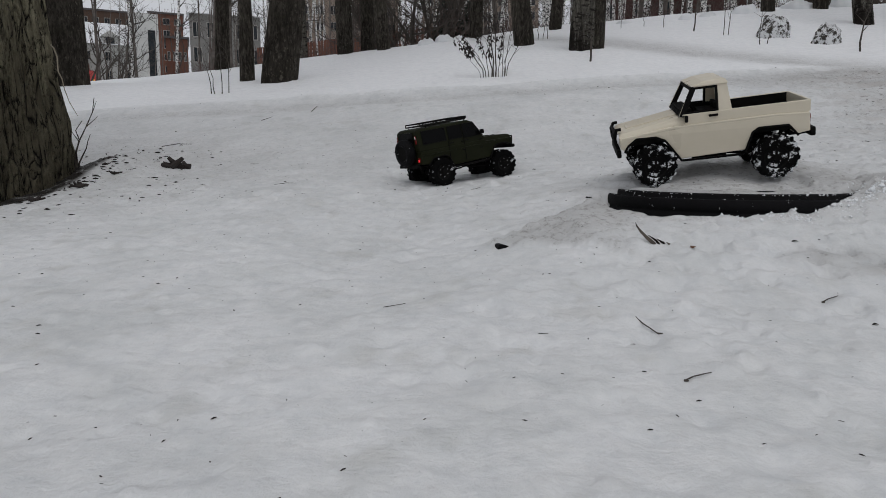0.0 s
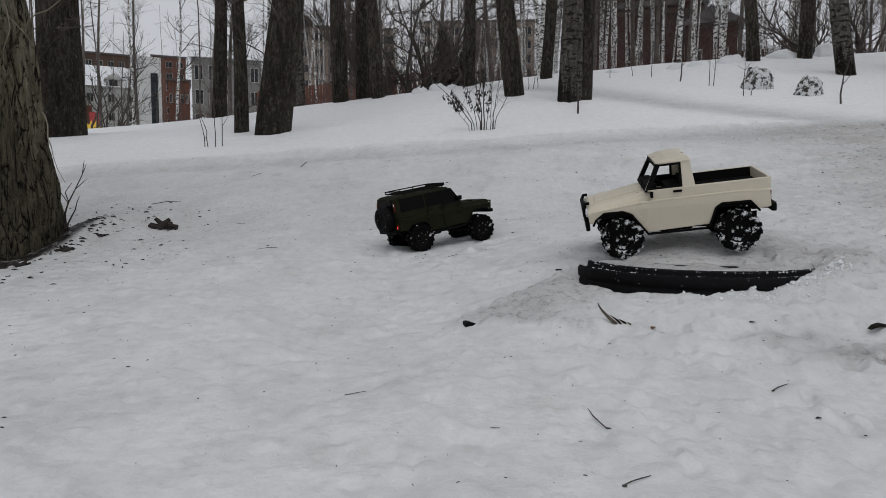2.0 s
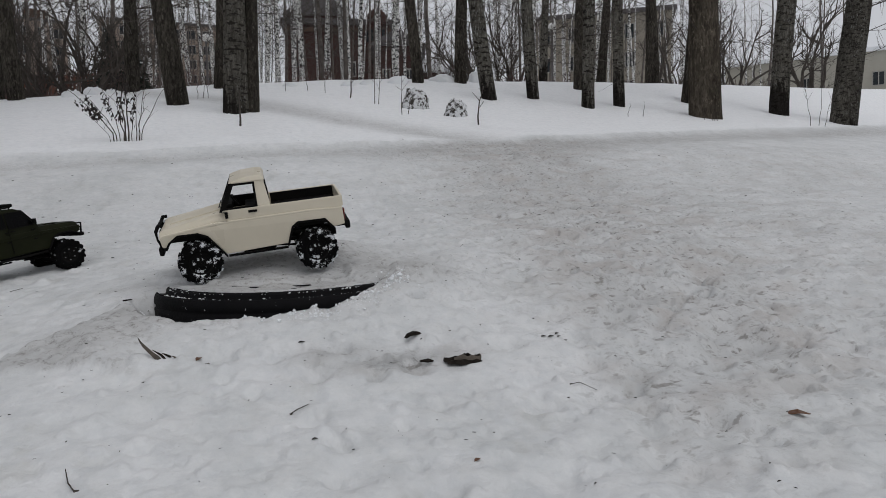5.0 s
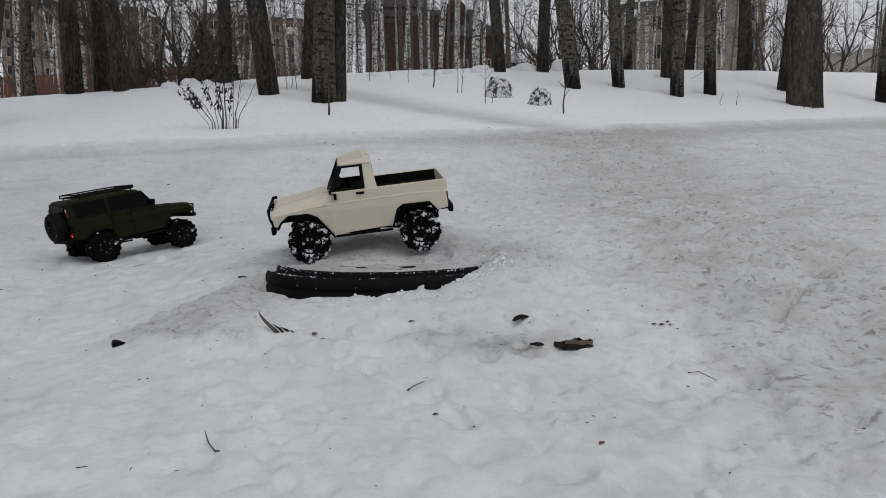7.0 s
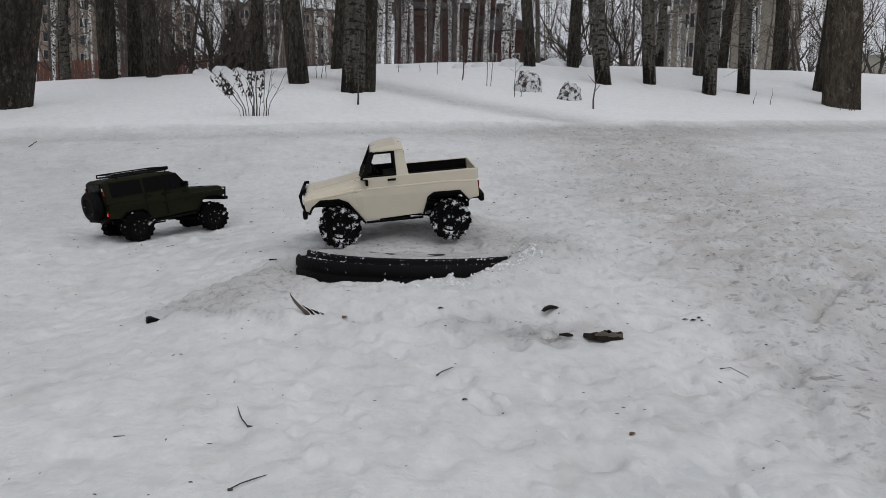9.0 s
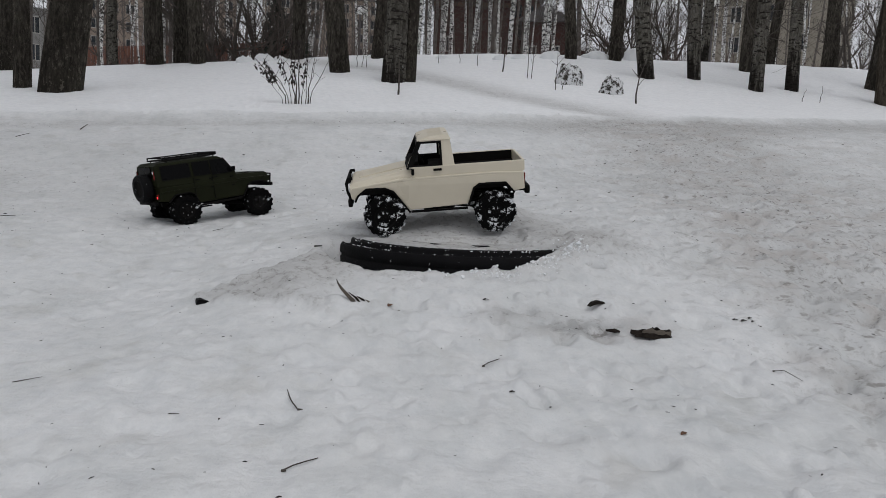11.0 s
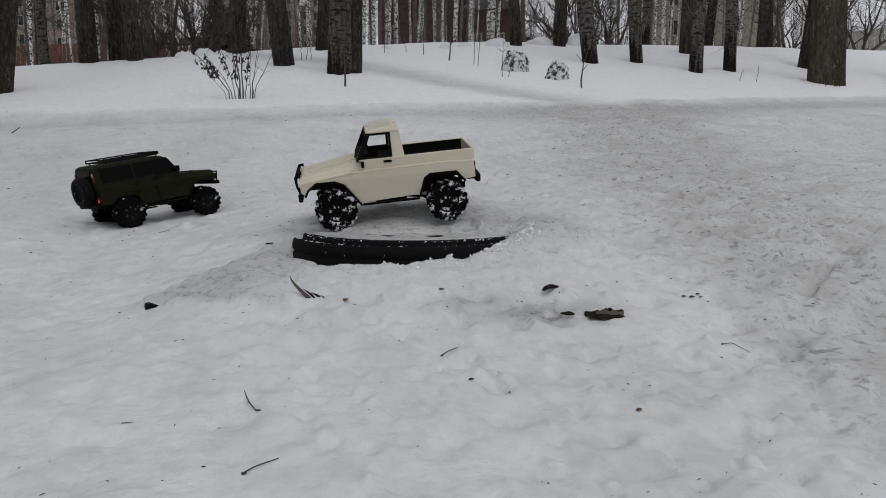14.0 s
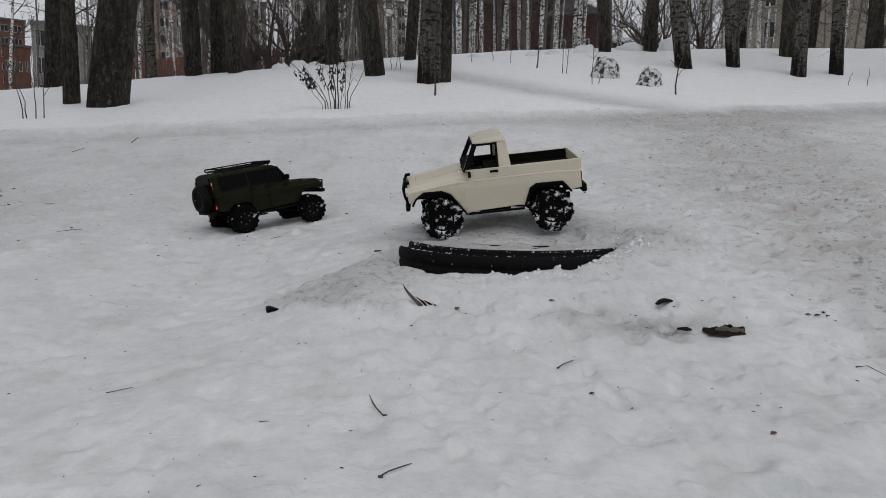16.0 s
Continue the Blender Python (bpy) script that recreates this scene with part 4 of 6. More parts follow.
    part("steering_wheel", Shape().lathe([(.014, -.002), (.018, -.002), (.018, .002), (.014, .002)], 18, "z"), BLACK, car, at=pose(.045, .035, .214, 0, -60, 0))
    part("front_bumper", Shape().box(.242, .254, -.086, .086, .098, .120), BLACK, car, bevel=.004)
    bar = Shape()
    for s in (1, -1):
        bar.tube([(.247, s * .058, .118), (.253, s * .058, .135), (.2555, s * .058, .160), (.249, s * .058, .173), (.238, s * .058, .173)], [.0050] * 5, 8)
    bar.tube([(.2545, -.058, .163), (.2545, .058, .163)], [.0045, .0045], 8).tube([(.254, -.058, .142), (.254, .058, .142)], [.0045, .0045], 8)
    part("bull_bar", bar, BLACK, car)
    part("grille", Shape().box(.2455, .2485, -.05, .05, .136, .158), BLACK, car, bevel=.001)
    part("rear_bumper", Shape().box(-.254, -.240, -.088, .088, .102, .126), BLACK, car, bevel=.005)
    part("bumper_bracket", Shape().box(-.247, -.205, -.03, .03, .098, .112), BLACK, car)
    # the body dips at the nose on its springs
    dip = Matrix.Translation((-.2, 0, .1)) @ Matrix.Rotation(radians(1.6), 4, "Y") @ Matrix.Translation((.2, 0, -.1))
    for ob in car.children:
        if ob.name.split(".")[0] not in ("wheel", "axle", "differential", "shock_absorber", "steering_rod", "suspension_link"):
            ob.matrix_basis = dip @ ob.matrix_basis
    return car


def build_offroader(m):
    car = thing("toy_offroader", m, "dark olive model off-roader with roof rack and spare wheel", "model car")
    running_gear(car, .29, .054, .073, .068, SNOWY_TYRE_THIN, False, -4)
    lower = [(.088, .062), (.112, .100), (.128, .108), (.170, .108), (.192, .098), (.206, .104), (.208, .126), (.070, .132), (.066, .140), (-.224, .140),
             (-.226, .090), (-.195, .086), (-.172, .106), (-.122, .107), (-.106, .098), (-.090, .062)]
    W = lambda z: .083 - .003 * abs(z - .13) / .05  # noqa: E731
    part("body", Shape().slab(lower, lambda x, z: -W(z), lambda x, z: W(z)), OLIVE, car, bevel=.003)
    part("hood", Shape().slab([(.206, .124), (.207, .136), (.196, .142), (.072, .150), (.066, .128)], lambda x, z: -(.078 if z < .130 else .068), lambda x, z: .078 if z < .130 else .068), OLIVE, car, bevel=.005)
    part("hood_vent", Shape().box(.10, .135, -.03, .03, .1445, .1495), OLIVE, car, bevel=.001)
    top = lambda z: .0815 - .011 * max(z - .139, 0) / .09  # noqa: E731
    cab = [(.074, .128), (.073, .150), (.028, .222), (.012, .230), (-.212, .230), (-.226, .221), (-.228, .139)]
    part("hardtop", Shape().slab(cab, lambda x, z: -top(z), lambda x, z: top(z)), OLIVE, car, smooth=False, bevel=.009)
    for s in (1, -1):
        for win in ([(.056, .164), (.026, .216), (-.022, .216), (-.022, .164)], [(-.032, .168), (-.032, .216), (-.090, .216), (-.090, .168)], [(-.106, .168), (-.106, .216), (-.205, .216), (-.205, .168)]):
            part("side_window", quad_plate(sided(win, top, s, .0018), (0, -s * .004, 0)), TINT, car)
            grow = [(x + (.003 if x > sum(a for a, _ in win) / 4 else -.003), z + (.003 if z > .19 else -.003)) for x, z in win]
            part("window_seal", Shape().pierced(sided(grow, top, s, .0026), sided(win, top, s, .0026), (0, -s * .004, 0)), BLACK, car)
        for x in (-.027, -.098):
            part("door_seam", Shape().box(x - .0008, x + .0008, min(s * .0815, s * .0835), max(s * .0815, s * .0835), .070, .160), BLACK, car)
        for x in (-.015, -.085):
            part("door_handle", Shape().box(x - .008, x + .008, min(s * .082, s * .0855), max(s * .082, s * .0855), .150, .154), BLACK, car, bevel=.0008)
        part("waist_moulding", Shape().box(-.222, .200, min(s * .080, s * .0845), max(s * .080, s * .0845), .121, .125), OLIVE, car, bevel=.001)
        for x, z in ((-.034, .150), (-.034, .115), (.050, .145), (.050, .110)):
            part("door_hinge", Shape().box(x - .005, x + .005, min(s * .080, s * .0848), max(s * .080, s * .0848), z - .002, z + .002), BLACK, car)
        part("hood_catch", Shape().box(.120, .136, min(s * .052, s * .060), max(s * .052, s * .060), .1440, .1500), BLACK, car, bevel=.001)
        part("mirror", Shape().box(.050, .058, min(s * .084, s * .102), max(s * .084, s * .102), .166, .184), BLACK, car, bevel=.002)
        for arch in ([(.086, .060), (.110, .102), (.127, .111), (.171, .111), (.196, .098)], [(-.088, .060), (-.104, .101), (-.121, .110), (-.173, .109), (-.198, .085)]):
            part("fender_flare", Shape().tube([(x, s * .083, z - .002) for x, z in arch], [.0030] * len(arch), 6), BLACK, car)
        part("wheel_well", Shape().box(.095, .195, min(s * .02, s * .068), max(s * .02, s * .068), .096, .125), BLACK, car)
        part("wheel_well", Shape().box(-.192, -.098, min(s * .02, s * .068), max(s * .02, s * .068), .092, .125), BLACK, car)
        part("side_step", Shape().tube([(.080, s * .080, .053), (-.082, s * .080, .053)], [.004, .004], 8), BLACK, car)
        lamp = part("tail_lamp", Shape().box(-.2300, -.2255, min(s * .064, s * .072), max(s * .064, s * .072), .100, .118), DARK_RED, car, bevel=.001)
        part("lit_lens", Shape().box(-.2312, -.2290, min(s * .066, s * .071), max(s * .066, s * .071), .101, .110), TAIL_LIT, lamp, "glowing red lamp")
        upper = part("stop_lamp", Shape().box(-.2305, -.2268, min(s * .062, s * .069), max(s * .062, s * .069), .172, .204), DARK_RED, car, bevel=.001)
        part("indicator_lens", Shape().box(-.2312, -.2290, min(s * .063, s * .068), max(s * .063, s * .068), .192, .203), LAMP, upper)
        part("headlamp", Shape().lathe([(.001, .006), (.011, .004), (.013, 0), (.001, 0)], 20, "z"), LAMP, car, at=pose(.207, s * .055, .122, 0, 90, 0))
        for x in (.0, -.175):
            part("rack_leg", Shape().tube([(x, s * .062, .226), (x, s * .062, .237)], [.002, .002], 6), BLACK, car)
    part("windscreen", quad_plate([(.0700, .070, .157), (.0310, .066, .219), (.0310, -.066, .219), (.0700, -.070, .157)], (.004, 0, .002)), TINT, car)
    part("rear_window", quad_plate([(-.2295, .048, .176), (-.2288, .045, .218), (-.2288, -.045, .218), (-.2295, -.048, .176)], (.004, 0, 0)), TINT, car)
    rack = part("roof_rack", Shape().tube([(.005, -.062, .247), (-.185, -.062, .247), (-.185, .062, .247), (.005, .062, .247), (.005, -.062, .247)], [.0024] * 5, 6), BLACK, car)
    for y in (-.062, .062):
        part("rail", Shape().tube([(.005, y, .237), (-.185, y, .237)], [.0026, .0026], 6), BLACK, rack)
        for x in (.005, -.058, -.122, -.185):
            part("post", Shape().tube([(x, y, .236), (x, y, .247)], [.0022, .0022], 6), BLACK, rack)
    for k in range(10):
        x = .005 - .19 * k / 9
        part("slat", Shape().tube([(x, -.062, .237), (x, .062, .237)], [.0024, .0024], 6), BLACK, rack)
    part("light_bar", Shape().box(.004, .016, -.058, .058, .237, .249), BLACK, car, bevel=.002)
    spare = part("spare_wheel", Shape().lathe([(.002, -.012), (.024, -.014), (.026, .012), (.002, .012)], 20, "z"), BLACK, car, at=pose(-.246, -.006, .130, 0, -90, 0))
    part("tyre", Shape().lathe([(.025, -.012), (.032, -.018), (.044, -.018), (.049, -.012), (.050, 0), (.049, .012), (.044, .018), (.032, .018), (.025, .012)], 36), RUBBER, spare)
    part("front_bumper", Shape().box(.208, .224, -.072, .072, .080, .094), BLACK, car, bevel=.003)
    guard = Shape().tube([(.224, -.052, .092), (.232, -.050, .128), (.232, .050, .128), (.224, .052, .092)], [.0032] * 4, 7)
    for y in (-.018, .018):
        guard.tube([(.226, y, .092), (.232, y, .128)], [.0028, .0028], 6)
    part("bull_bar", guard.tube([(.229, -.050, .112), (.229, .050, .112)], [.0026, .0026], 6), BLACK, car)
    part("winch", Shape().tube([(.222, -.028, .110), (.222, .028, .110)], [.010, .010], 12), BLACK, car)
    part("grille", Shape().box(.2065, .2095, -.035, .035, .112, .140), BLACK, car, bevel=.001)
    part("rear_bumper", Shape().box(-.240, -.226, -.064, .064, .078, .092), BLACK, car, bevel=.003)
    # the body rides high on its springs, nose up
    lift = Matrix.Translation((0, 0, .023)) @ Matrix.Rotation(radians(-4), 4, "Y")
    for ob in car.children:
        kind = ob.name.split(".")[0]
        if kind in ("wheel", "axle", "differential", "shock_absorber", "steering_rod", "suspension_link"):
            continue
        ob.matrix_basis = lift @ (ob.matrix_basis if kind == "spare_wheel" else Matrix.Diagonal((1, 1, .92, 1)) @ ob.matrix_basis)
    return car


def settled(x, y, heading, pitch, roll, z):
    return pose(x, y, z, roll, -pitch, heading)


build_pickup(settled(.764, 1.913, 170, -5.0, -13.0, .732))
build_offroader(settled(.080, 2.47, 34, 6.5, -1.0, .694) @ Matrix.Scale(.94, 4))


# ---- the distance: houses, fence, woods ----
def wall_material(name, a, b, scale=3.0):
    m = Nodes(name)
    c = m.mix(m.noise(scale, 6, 0.7), a, b)
    c = m.mix(m.ramp(m.noise(.35, 4), (.35, 0.0), (.75, .5)), c, tuple(v * .7 for v in a))
    return m.done(c, 0.9, 0, 0.2)


PLASTER = wall_material("weathered_pale_plaster", (.33, .335, .32), (.42, .42, .40))
TOWER = wall_material("pale_tower_cladding", (.50, .51, .50), (.58, .58, .56))
GREYWALL = wall_material("grey_stone_wall", (.15, .147, .14), (.22, .215, .205))
BRICK = wall_material("red_brick_wall", (.125, .058, .042), (.18, .084, .062))
PALE_BRICK = wall_material("pale_brown_brick_wall", (.20, .16, .13), (.28, .225, .19))
ORANGE = wall_material("brown_brick_wall", (.070, .045, .034), (.11, .072, .054))
MAROON = wall_material("maroon_timber_wall", (.042, .022, .019), (.066, .034, .029))
BEIGE = wall_material("beige_stone_wall", (.22, .20, .165), (.29, .26, .215))
YELLOW = wall_material("faded_beige_plaster", (.32, .305, .26), (.40, .385, .335))
PANE = plain_material("dark_far_window_glass", (.012, .014, .016), (.035, .04, .045), .8, .2, spec=.15)
SASH = plain_material("white_window_sash", (.22, .21, .19), (.30, .29, .27), 5, .5)
ROOF_SNOW = plain_material("snow_covered_roof", (.62, .64, .66), (.74, .75, .77), 1.2, .7)
ROOF_DARK = plain_material("dark_metal_roof", (.05, .045, .045), (.09, .08, .08), 2, .55)


def facing(x, y):
    """The turn that makes a wall at (x, y) look back to the clearing."""
    return math.degrees(math.atan2(-x, y))


def house(name, x, y, z, width, depth, height, wall, label, columns, storeys, roof="flat", roof_mat=None, size=(1.0, 1.4), turn=None, first=1.0, group="buildings beyond the park"):
    """A block with its storeys of windows on the side that looks to the clearing. Its middle front foot stands at x, y."""
    t = thing(name, pose(x, y, z, 0, 0, facing(x, y) if turn is None else turn), label, "building", group)
    part("wall", Shape().box(-width / 2, width / 2, 0, depth, -3, height), wall, t)
    rm = roof_mat or ROOF_SNOW
    if roof == "flat":
        part("roof", Shape().box(-width / 2 - .3, width / 2 + .3, -.3, depth + .3, height, height + .35), rm, t)
    elif roof == "gable":
        h = width * .32
        part("roof", Shape().slab([(-width / 2 - .4, height - .1), (width / 2 + .4, height - .1), (0, height + h)], -.4, depth + .4), rm, t)
    elif roof == "lean":
        part("roof", Shape().add([(-width / 2 - .3, -.5, height), (width / 2 + .3, -.5, height), (width / 2 + .3, depth, height), (-width / 2 - .3, depth, height), (-width / 2 - .3, depth * .45, height + 4.4), (width / 2 + .3, depth * .45, height + 4.4)],
                                 [(0, 1, 5, 4), (1, 2, 5), (2, 3, 4, 5), (3, 0, 4), (0, 3, 2, 1)]), rm, t)
    w, h = size
    for r in range(storeys):
        for c in range(columns):
            cx = -width / 2 + width * (c + .5) / columns
            cz = height - (r + .62) * (height - first) / storeys
            win = part("window", Shape().pierced([(cx - w / 2, -.06, cz - h / 2), (cx + w / 2, -.06, cz - h / 2), (cx + w / 2, -.06, cz + h / 2), (cx - w / 2, -.06, cz + h / 2)],
                                                 [(cx - w / 2 + .09, -.06, cz - h / 2 + .09), (cx + w / 2 - .09, -.06, cz - h / 2 + .09), (cx + w / 2 - .09, -.06, cz + h / 2 - .09), (cx - w / 2 + .09, -.06, cz + h / 2 - .09)], (0, .12, 0)).box(cx - .04, cx + .04, -.05, 0, cz - h / 2, cz + h / 2), SASH, t)
            part("pane", Shape().box(cx - w / 2 + .05, cx + w / 2 - .05, -.025, .0, cz - h / 2 + .05, cz + h / 2 - .05), PANE, win)
    return t


def level(x, y):
    return float(slope(x, y))


white = house("office_building", -55.2, 107.5, level(-55, 107), 12, 14, 9.8, PLASTER, "pale plastered office building with a snowy roof", 4, 3, "lean")
part("stair_tower", Shape().box(5.0, 9.0, -1.0, 6, -3, 15.0), TOWER, white)
part("tower_glazing", Shape().box(7.4, 8.5, -1.06, -.9, 2.0, 12.4), PANE, white)
part("dormer", Shape().box(.8, 3.0, -.2, 2.5, 9.6, 11.0).slab([(.5, 11.0), (3.3, 11.0), (1.9, 12.0)], -.4, 2.6), PLASTER, white)
part("dormer_window", Shape().box(1.3, 2.5, -.28, -.2, 9.8, 10.9), PANE, white)
part("brick_wing", Shape().box(-6.1, -1.3, -.5, 3, -3, 6.6), BRICK, white)
part("shed", Shape().box(9.1, 12.0, -2, 3, -3, 3.6).slab([(9.0, 3.6), (12.4, 2.6), (12.4, 2.8), (9.0, 4.6)], -2.3, 3.2), ROOF_DARK, white)
house("brick_tower_block", -57.4, 140, level(-56, 140), 6.4, 14, 17.6, BRICK, "tall red brick apartment block with balconies", 3, 7, "flat", ROOF_DARK, (1.3, 1.3))
house("brick_annex", -48.7, 123, level(-49, 123), 3.7, 8, 11.2, BRICK, "low red brick annex with narrow windows", 4, 2, "flat", ROOF_DARK, (.5, 1.7))
house("brick_shop", -56.9, 101, level(-57, 101), 3.9, 4, 9.4, BRICK, "narrow red brick shop front below the office", 2, 2, "flat", ROOF_DARK, (1.0, 1.2))
house("brown_apartment_block", -74.5, 150, level(-75, 150), 11, 12, 20.4, ORANGE, "brown brick apartment block behind the snowy roof", 5, 6, "flat", ROOF_DARK, (1.2, 1.3))
house("colonnade_building", -27.8, 86, level(-28.6, 86), 8.5, 12, 10.2, GREYWALL, "pale office building with tall dark windows and snowy roof", 5, 3, "lean", ROOF_SNOW, (1.05, 1.9))
palace = house("orange_apartment_block", -19, 116, level(-19, 116), 22, 14, 17, PALE_BRICK, "wide orange brick apartment block", 9, 6, "flat", ROOF_DARK, (1.4, 1.5))
house("orange_apartment_block", 6, 118, level(6, 118), 20, 14, 15.5, PALE_BRICK, "wide brown brick apartment block behind birches", 8, 6, "flat", ROOF_DARK, (1.4, 1.5))
house("timber_house", 16.0, 40.0, level(16, 40), 2.9, 6, 4.2, MAROON, "dark maroon timber house with a steep gable", 2, 1, "gable", ROOF_DARK, (.55, .9))
house("timber_house", 18.7, 41.5, level(19, 41), 2.6, 5, 2.7, MAROON, "low maroon timber house with a snowy roof", 3, 1, "gable", ROOF_SNOW, (.5, .7))
arch = [(-5.2 + 1.9 * math.cos(math.pi * k / 10), 17.0 + 1.9 * math.sin(math.pi * k / 10)) for k in range(11)]
part("arched_gable", Shape().slab(arch, -.5, 3.0), ORANGE, palace)
part("gable_window", Shape().slab([(-5.2 + (x + 5.2) * .62, 17.0 + (z - 17.0) * .72) for x, z in arch], -.56, -.45), PANE, palace)
part("roof_house", Shape().box(-.5, 4.2, 2, 8, 17, 20.5).box(5.5, 9.0, 2, 8, 17, 19.2), ORANGE, palace)
chapel = house("brick_chapel", 13.9, 46, level(15, 46), 7.4, 8, 6.0, MAROON, "dark red brick chapel with a domed turret", 4, 1, "flat", ROOF_DARK, (.5, 1.1))
part("cornice", Shape().box(-3.75, 3.75, -.12, .0, 5.5, 5.8), ORANGE, chapel)
part("nave", Shape().box(-3.6, .6, 1.0, 7.5, 5.8, 6.9), MAROON, chapel)
part("nave_roof", Shape().slab([(-3.9, 6.9), (.9, 6.9), (-1.5, 9.2)], .8, 7.7), ROOF_DARK, chapel)
turret = part("turret", Shape().lathe([(.82, 4), (.82, 6.0), (.95, 6.05), (.95, 6.25), (.84, 6.3), (.80, 6.6), (.66, 6.95), (.42, 7.2), (.15, 7.32), (.02, 7.35), (.02, 4)], 24), MAROON, chapel, smooth=False, at=pose(2.75, .3, -.1))
for k in range(5):
    a = math.radians(-150 + 30 * k)
    part("turret_window", Shape().box(-.12, .12, -.03, .03, 4.9, 5.7), PANE, turret, at=pose(.82 * math.cos(a), .82 * math.sin(a), 0, 0, 0, math.degrees(a) + 90))
house("stone_school", 39.5, 49.2, level(39.5, 49), 12.5, 12, 8.6, BEIGE, "large beige stone building behind the trees", 5, 3, "flat", ROOF_DARK, (.9, 1.4))
house("plastered_annex", 57.5, 42, level(57, 42), 14, 9, 4.9, YELLOW, "low beige plastered annex with a snowy roof", 5, 1, "flat", ROOF_SNOW, (1.0, 1.3))

# shop sign in red and yellow beside the office building
sign = thing("shop_sign", pose(-50.4, 101, level(-50, 101) + .15, 0, 0, facing(-50, 101)), "red shop sign with a yellow crown shape", "sign", "")
part("board", Shape().box(-2.9, -1.2, 0, .25, 3.2, 4.9), plain_material("red_sign_paint", (.32, .03, .03), (.4, .05, .04), 2, .5), sign)
crown_shape = [(-3.6, 2.4), (-1.3, 2.4), (-1.1, 3.6), (-1.7, 3.0), (-2.0, 3.7), (-2.35, 3.0), (-2.7, 3.7), (-3.0, 3.0), (-3.7, 3.6)]
part("emblem", Shape().slab(crown_shape, -.06, .0), plain_material("yellow_sign_paint", (.75, .48, .04), (.8, .55, .06), 2, .4), sign)
part("post", Shape().box(-2.4, -2.2, .05, .2, -5, 3.4), ROOF_DARK, sign)

fence = thing("board_fence", pose(-4.0, 31.2, level(-4, 31.2)), "low maroon board fence beyond the crest", "fence")
plank = Shape().box(-.055, .055, -.012, .012, 0, 2.15)
first_plank = None
for k in range(72):
    bx = -4.6 + k * .128
    if first_plank is None:
        first_plank = part("board", plank, BRICK, fence)
        ob = first_plank
    else:
        ob = new("board", first_plank.data)
        ob.parent = fence
    ob.matrix_basis = pose(bx, 0, level(-4 + bx, 31.2) - level(-4, 31.2) - .1)
part("rail", Shape().tube([(-4.6, .03, level(-8.6, 31.2) - level(-4, 31.2) + .7), (4.6, .03, level(.6, 31.2) - level(-4, 31.2) + .7)], [.03, .03], 4), MAROON, fence)


GLOBE = plain_material("milky_lamp_globe", (.62, .62, .60), (.70, .70, .68), 3, .35)


def street_lamp(x, y, top):
    """A post with a round milky globe."""
    z = level(x, y)
    t = thing("street_lamp", pose(x, y, z), "park lamp with a white round globe on a dark post", "lamp", "park lamps")
    h = top - z
    part("post", Shape().lathe([(.10, -.4), (.10, .5), (.06, .6), (.045, h - .30), (.07, h - .26), (.07, h - .20), (.002, h - .20), (.002, -.4)], 12), ROOF_DARK, t, smooth=True)
    part("globe", Shape().lathe([(.002, -.2)] + [(.2 * math.cos(math.radians(v)), .2 * math.sin(math.radians(v))) for v in range(-75, 76, 15)] + [(.002, .2)], 20), GLOBE, t, "white glass globe", smooth=True, at=pose(0, 0, h))


for lx, ly, lz in ((4.0, 36.0, 9.9), (44.3, 46.0, 13.8), (-1.2, 48.0, 11.7), (21.0, 30.0, 10.5)):
    street_lamp(lx, ly, lz)


def thin_tree(g_trunk, g_twig, rng, x, y, z, height, radius, twigs):
    """A slender far tree: its trunk goes to one mesh, its twigs to another."""
    top = (x + rng.gauss(0, .03) * height, y + rng.gauss(0, .03) * height, z + height)
    pts = bend(rng, (x, y, z - .4), top, .012 * height, 7)
    g_trunk.tube(pts, [radius * (1 - .85 * i / 6) for i in range(7)], 6, False)
    for _ in range(twigs):
        s = rng.uniform(.10, .97)
        k = min(int(s * 6), 5)
        q = pts[k].lerp(pts[k + 1], s * 6 - k)
        a, l = rng.uniform(0, 6.283), height * rng.uniform(.05, .17) * (1.25 - s)
        d = Vector((math.cos(a), math.sin(a), rng.uniform(.2, 1.3))).normalized()
        mid = q + d * l * .55 + Vector((0, 0, rng.uniform(-.05, .05)))
        end = q + d * l + Vector((rng.gauss(0, .12), rng.gauss(0, .12), rng.gauss(0, .12))) * l
        r0 = max(radius * .16, .006)
        g_twig.tube([q, mid, end], [r0, r0 * .6, r0 * .25], 3, False)
        for _ in range(3):
            e2 = mid + (d + Vector((rng.gauss(0, .6), rng.gauss(0, .6), rng.gauss(.1, .5)))) * l * .4
            g_twig.tube([mid, e2], [r0 * .45, r0 * .2], 3, False)


# birches that stand singly behind the crest
birch_rng = random.Random(21)
proto = []
for v in range(4):
    gt, gw = Shape(), Shape()
    thin_tree(gt, gw, birch_rng, 0, 0, 0, 11, .056, 46)
    b = thing("birch_tree", pose(0, 0, 0), "slender white birch with black marks", "tree", "birches behind the crest")
    part("trunk", gt, BIRCH, b, smooth=True)
    part("crown", gw, FARTWIG, b, "fine bare twigs")
    proto.append(b)
spots = []
for _ in range(4000):
    if len(spots) >= 74:
        break
    yy = birch_rng.uniform(13.5, 33)
    xx = yy * birch_rng.choice([birch_rng.uniform(-.06, .20), birch_rng.uniform(.14, .46), birch_rng.uniform(-.30, 1.1), birch_rng.uniform(.45, 1.1)])
    if all((xx - a) ** 2 + (yy - c) ** 2 > .5 for a, c in spots):
        spots.append((xx, yy))
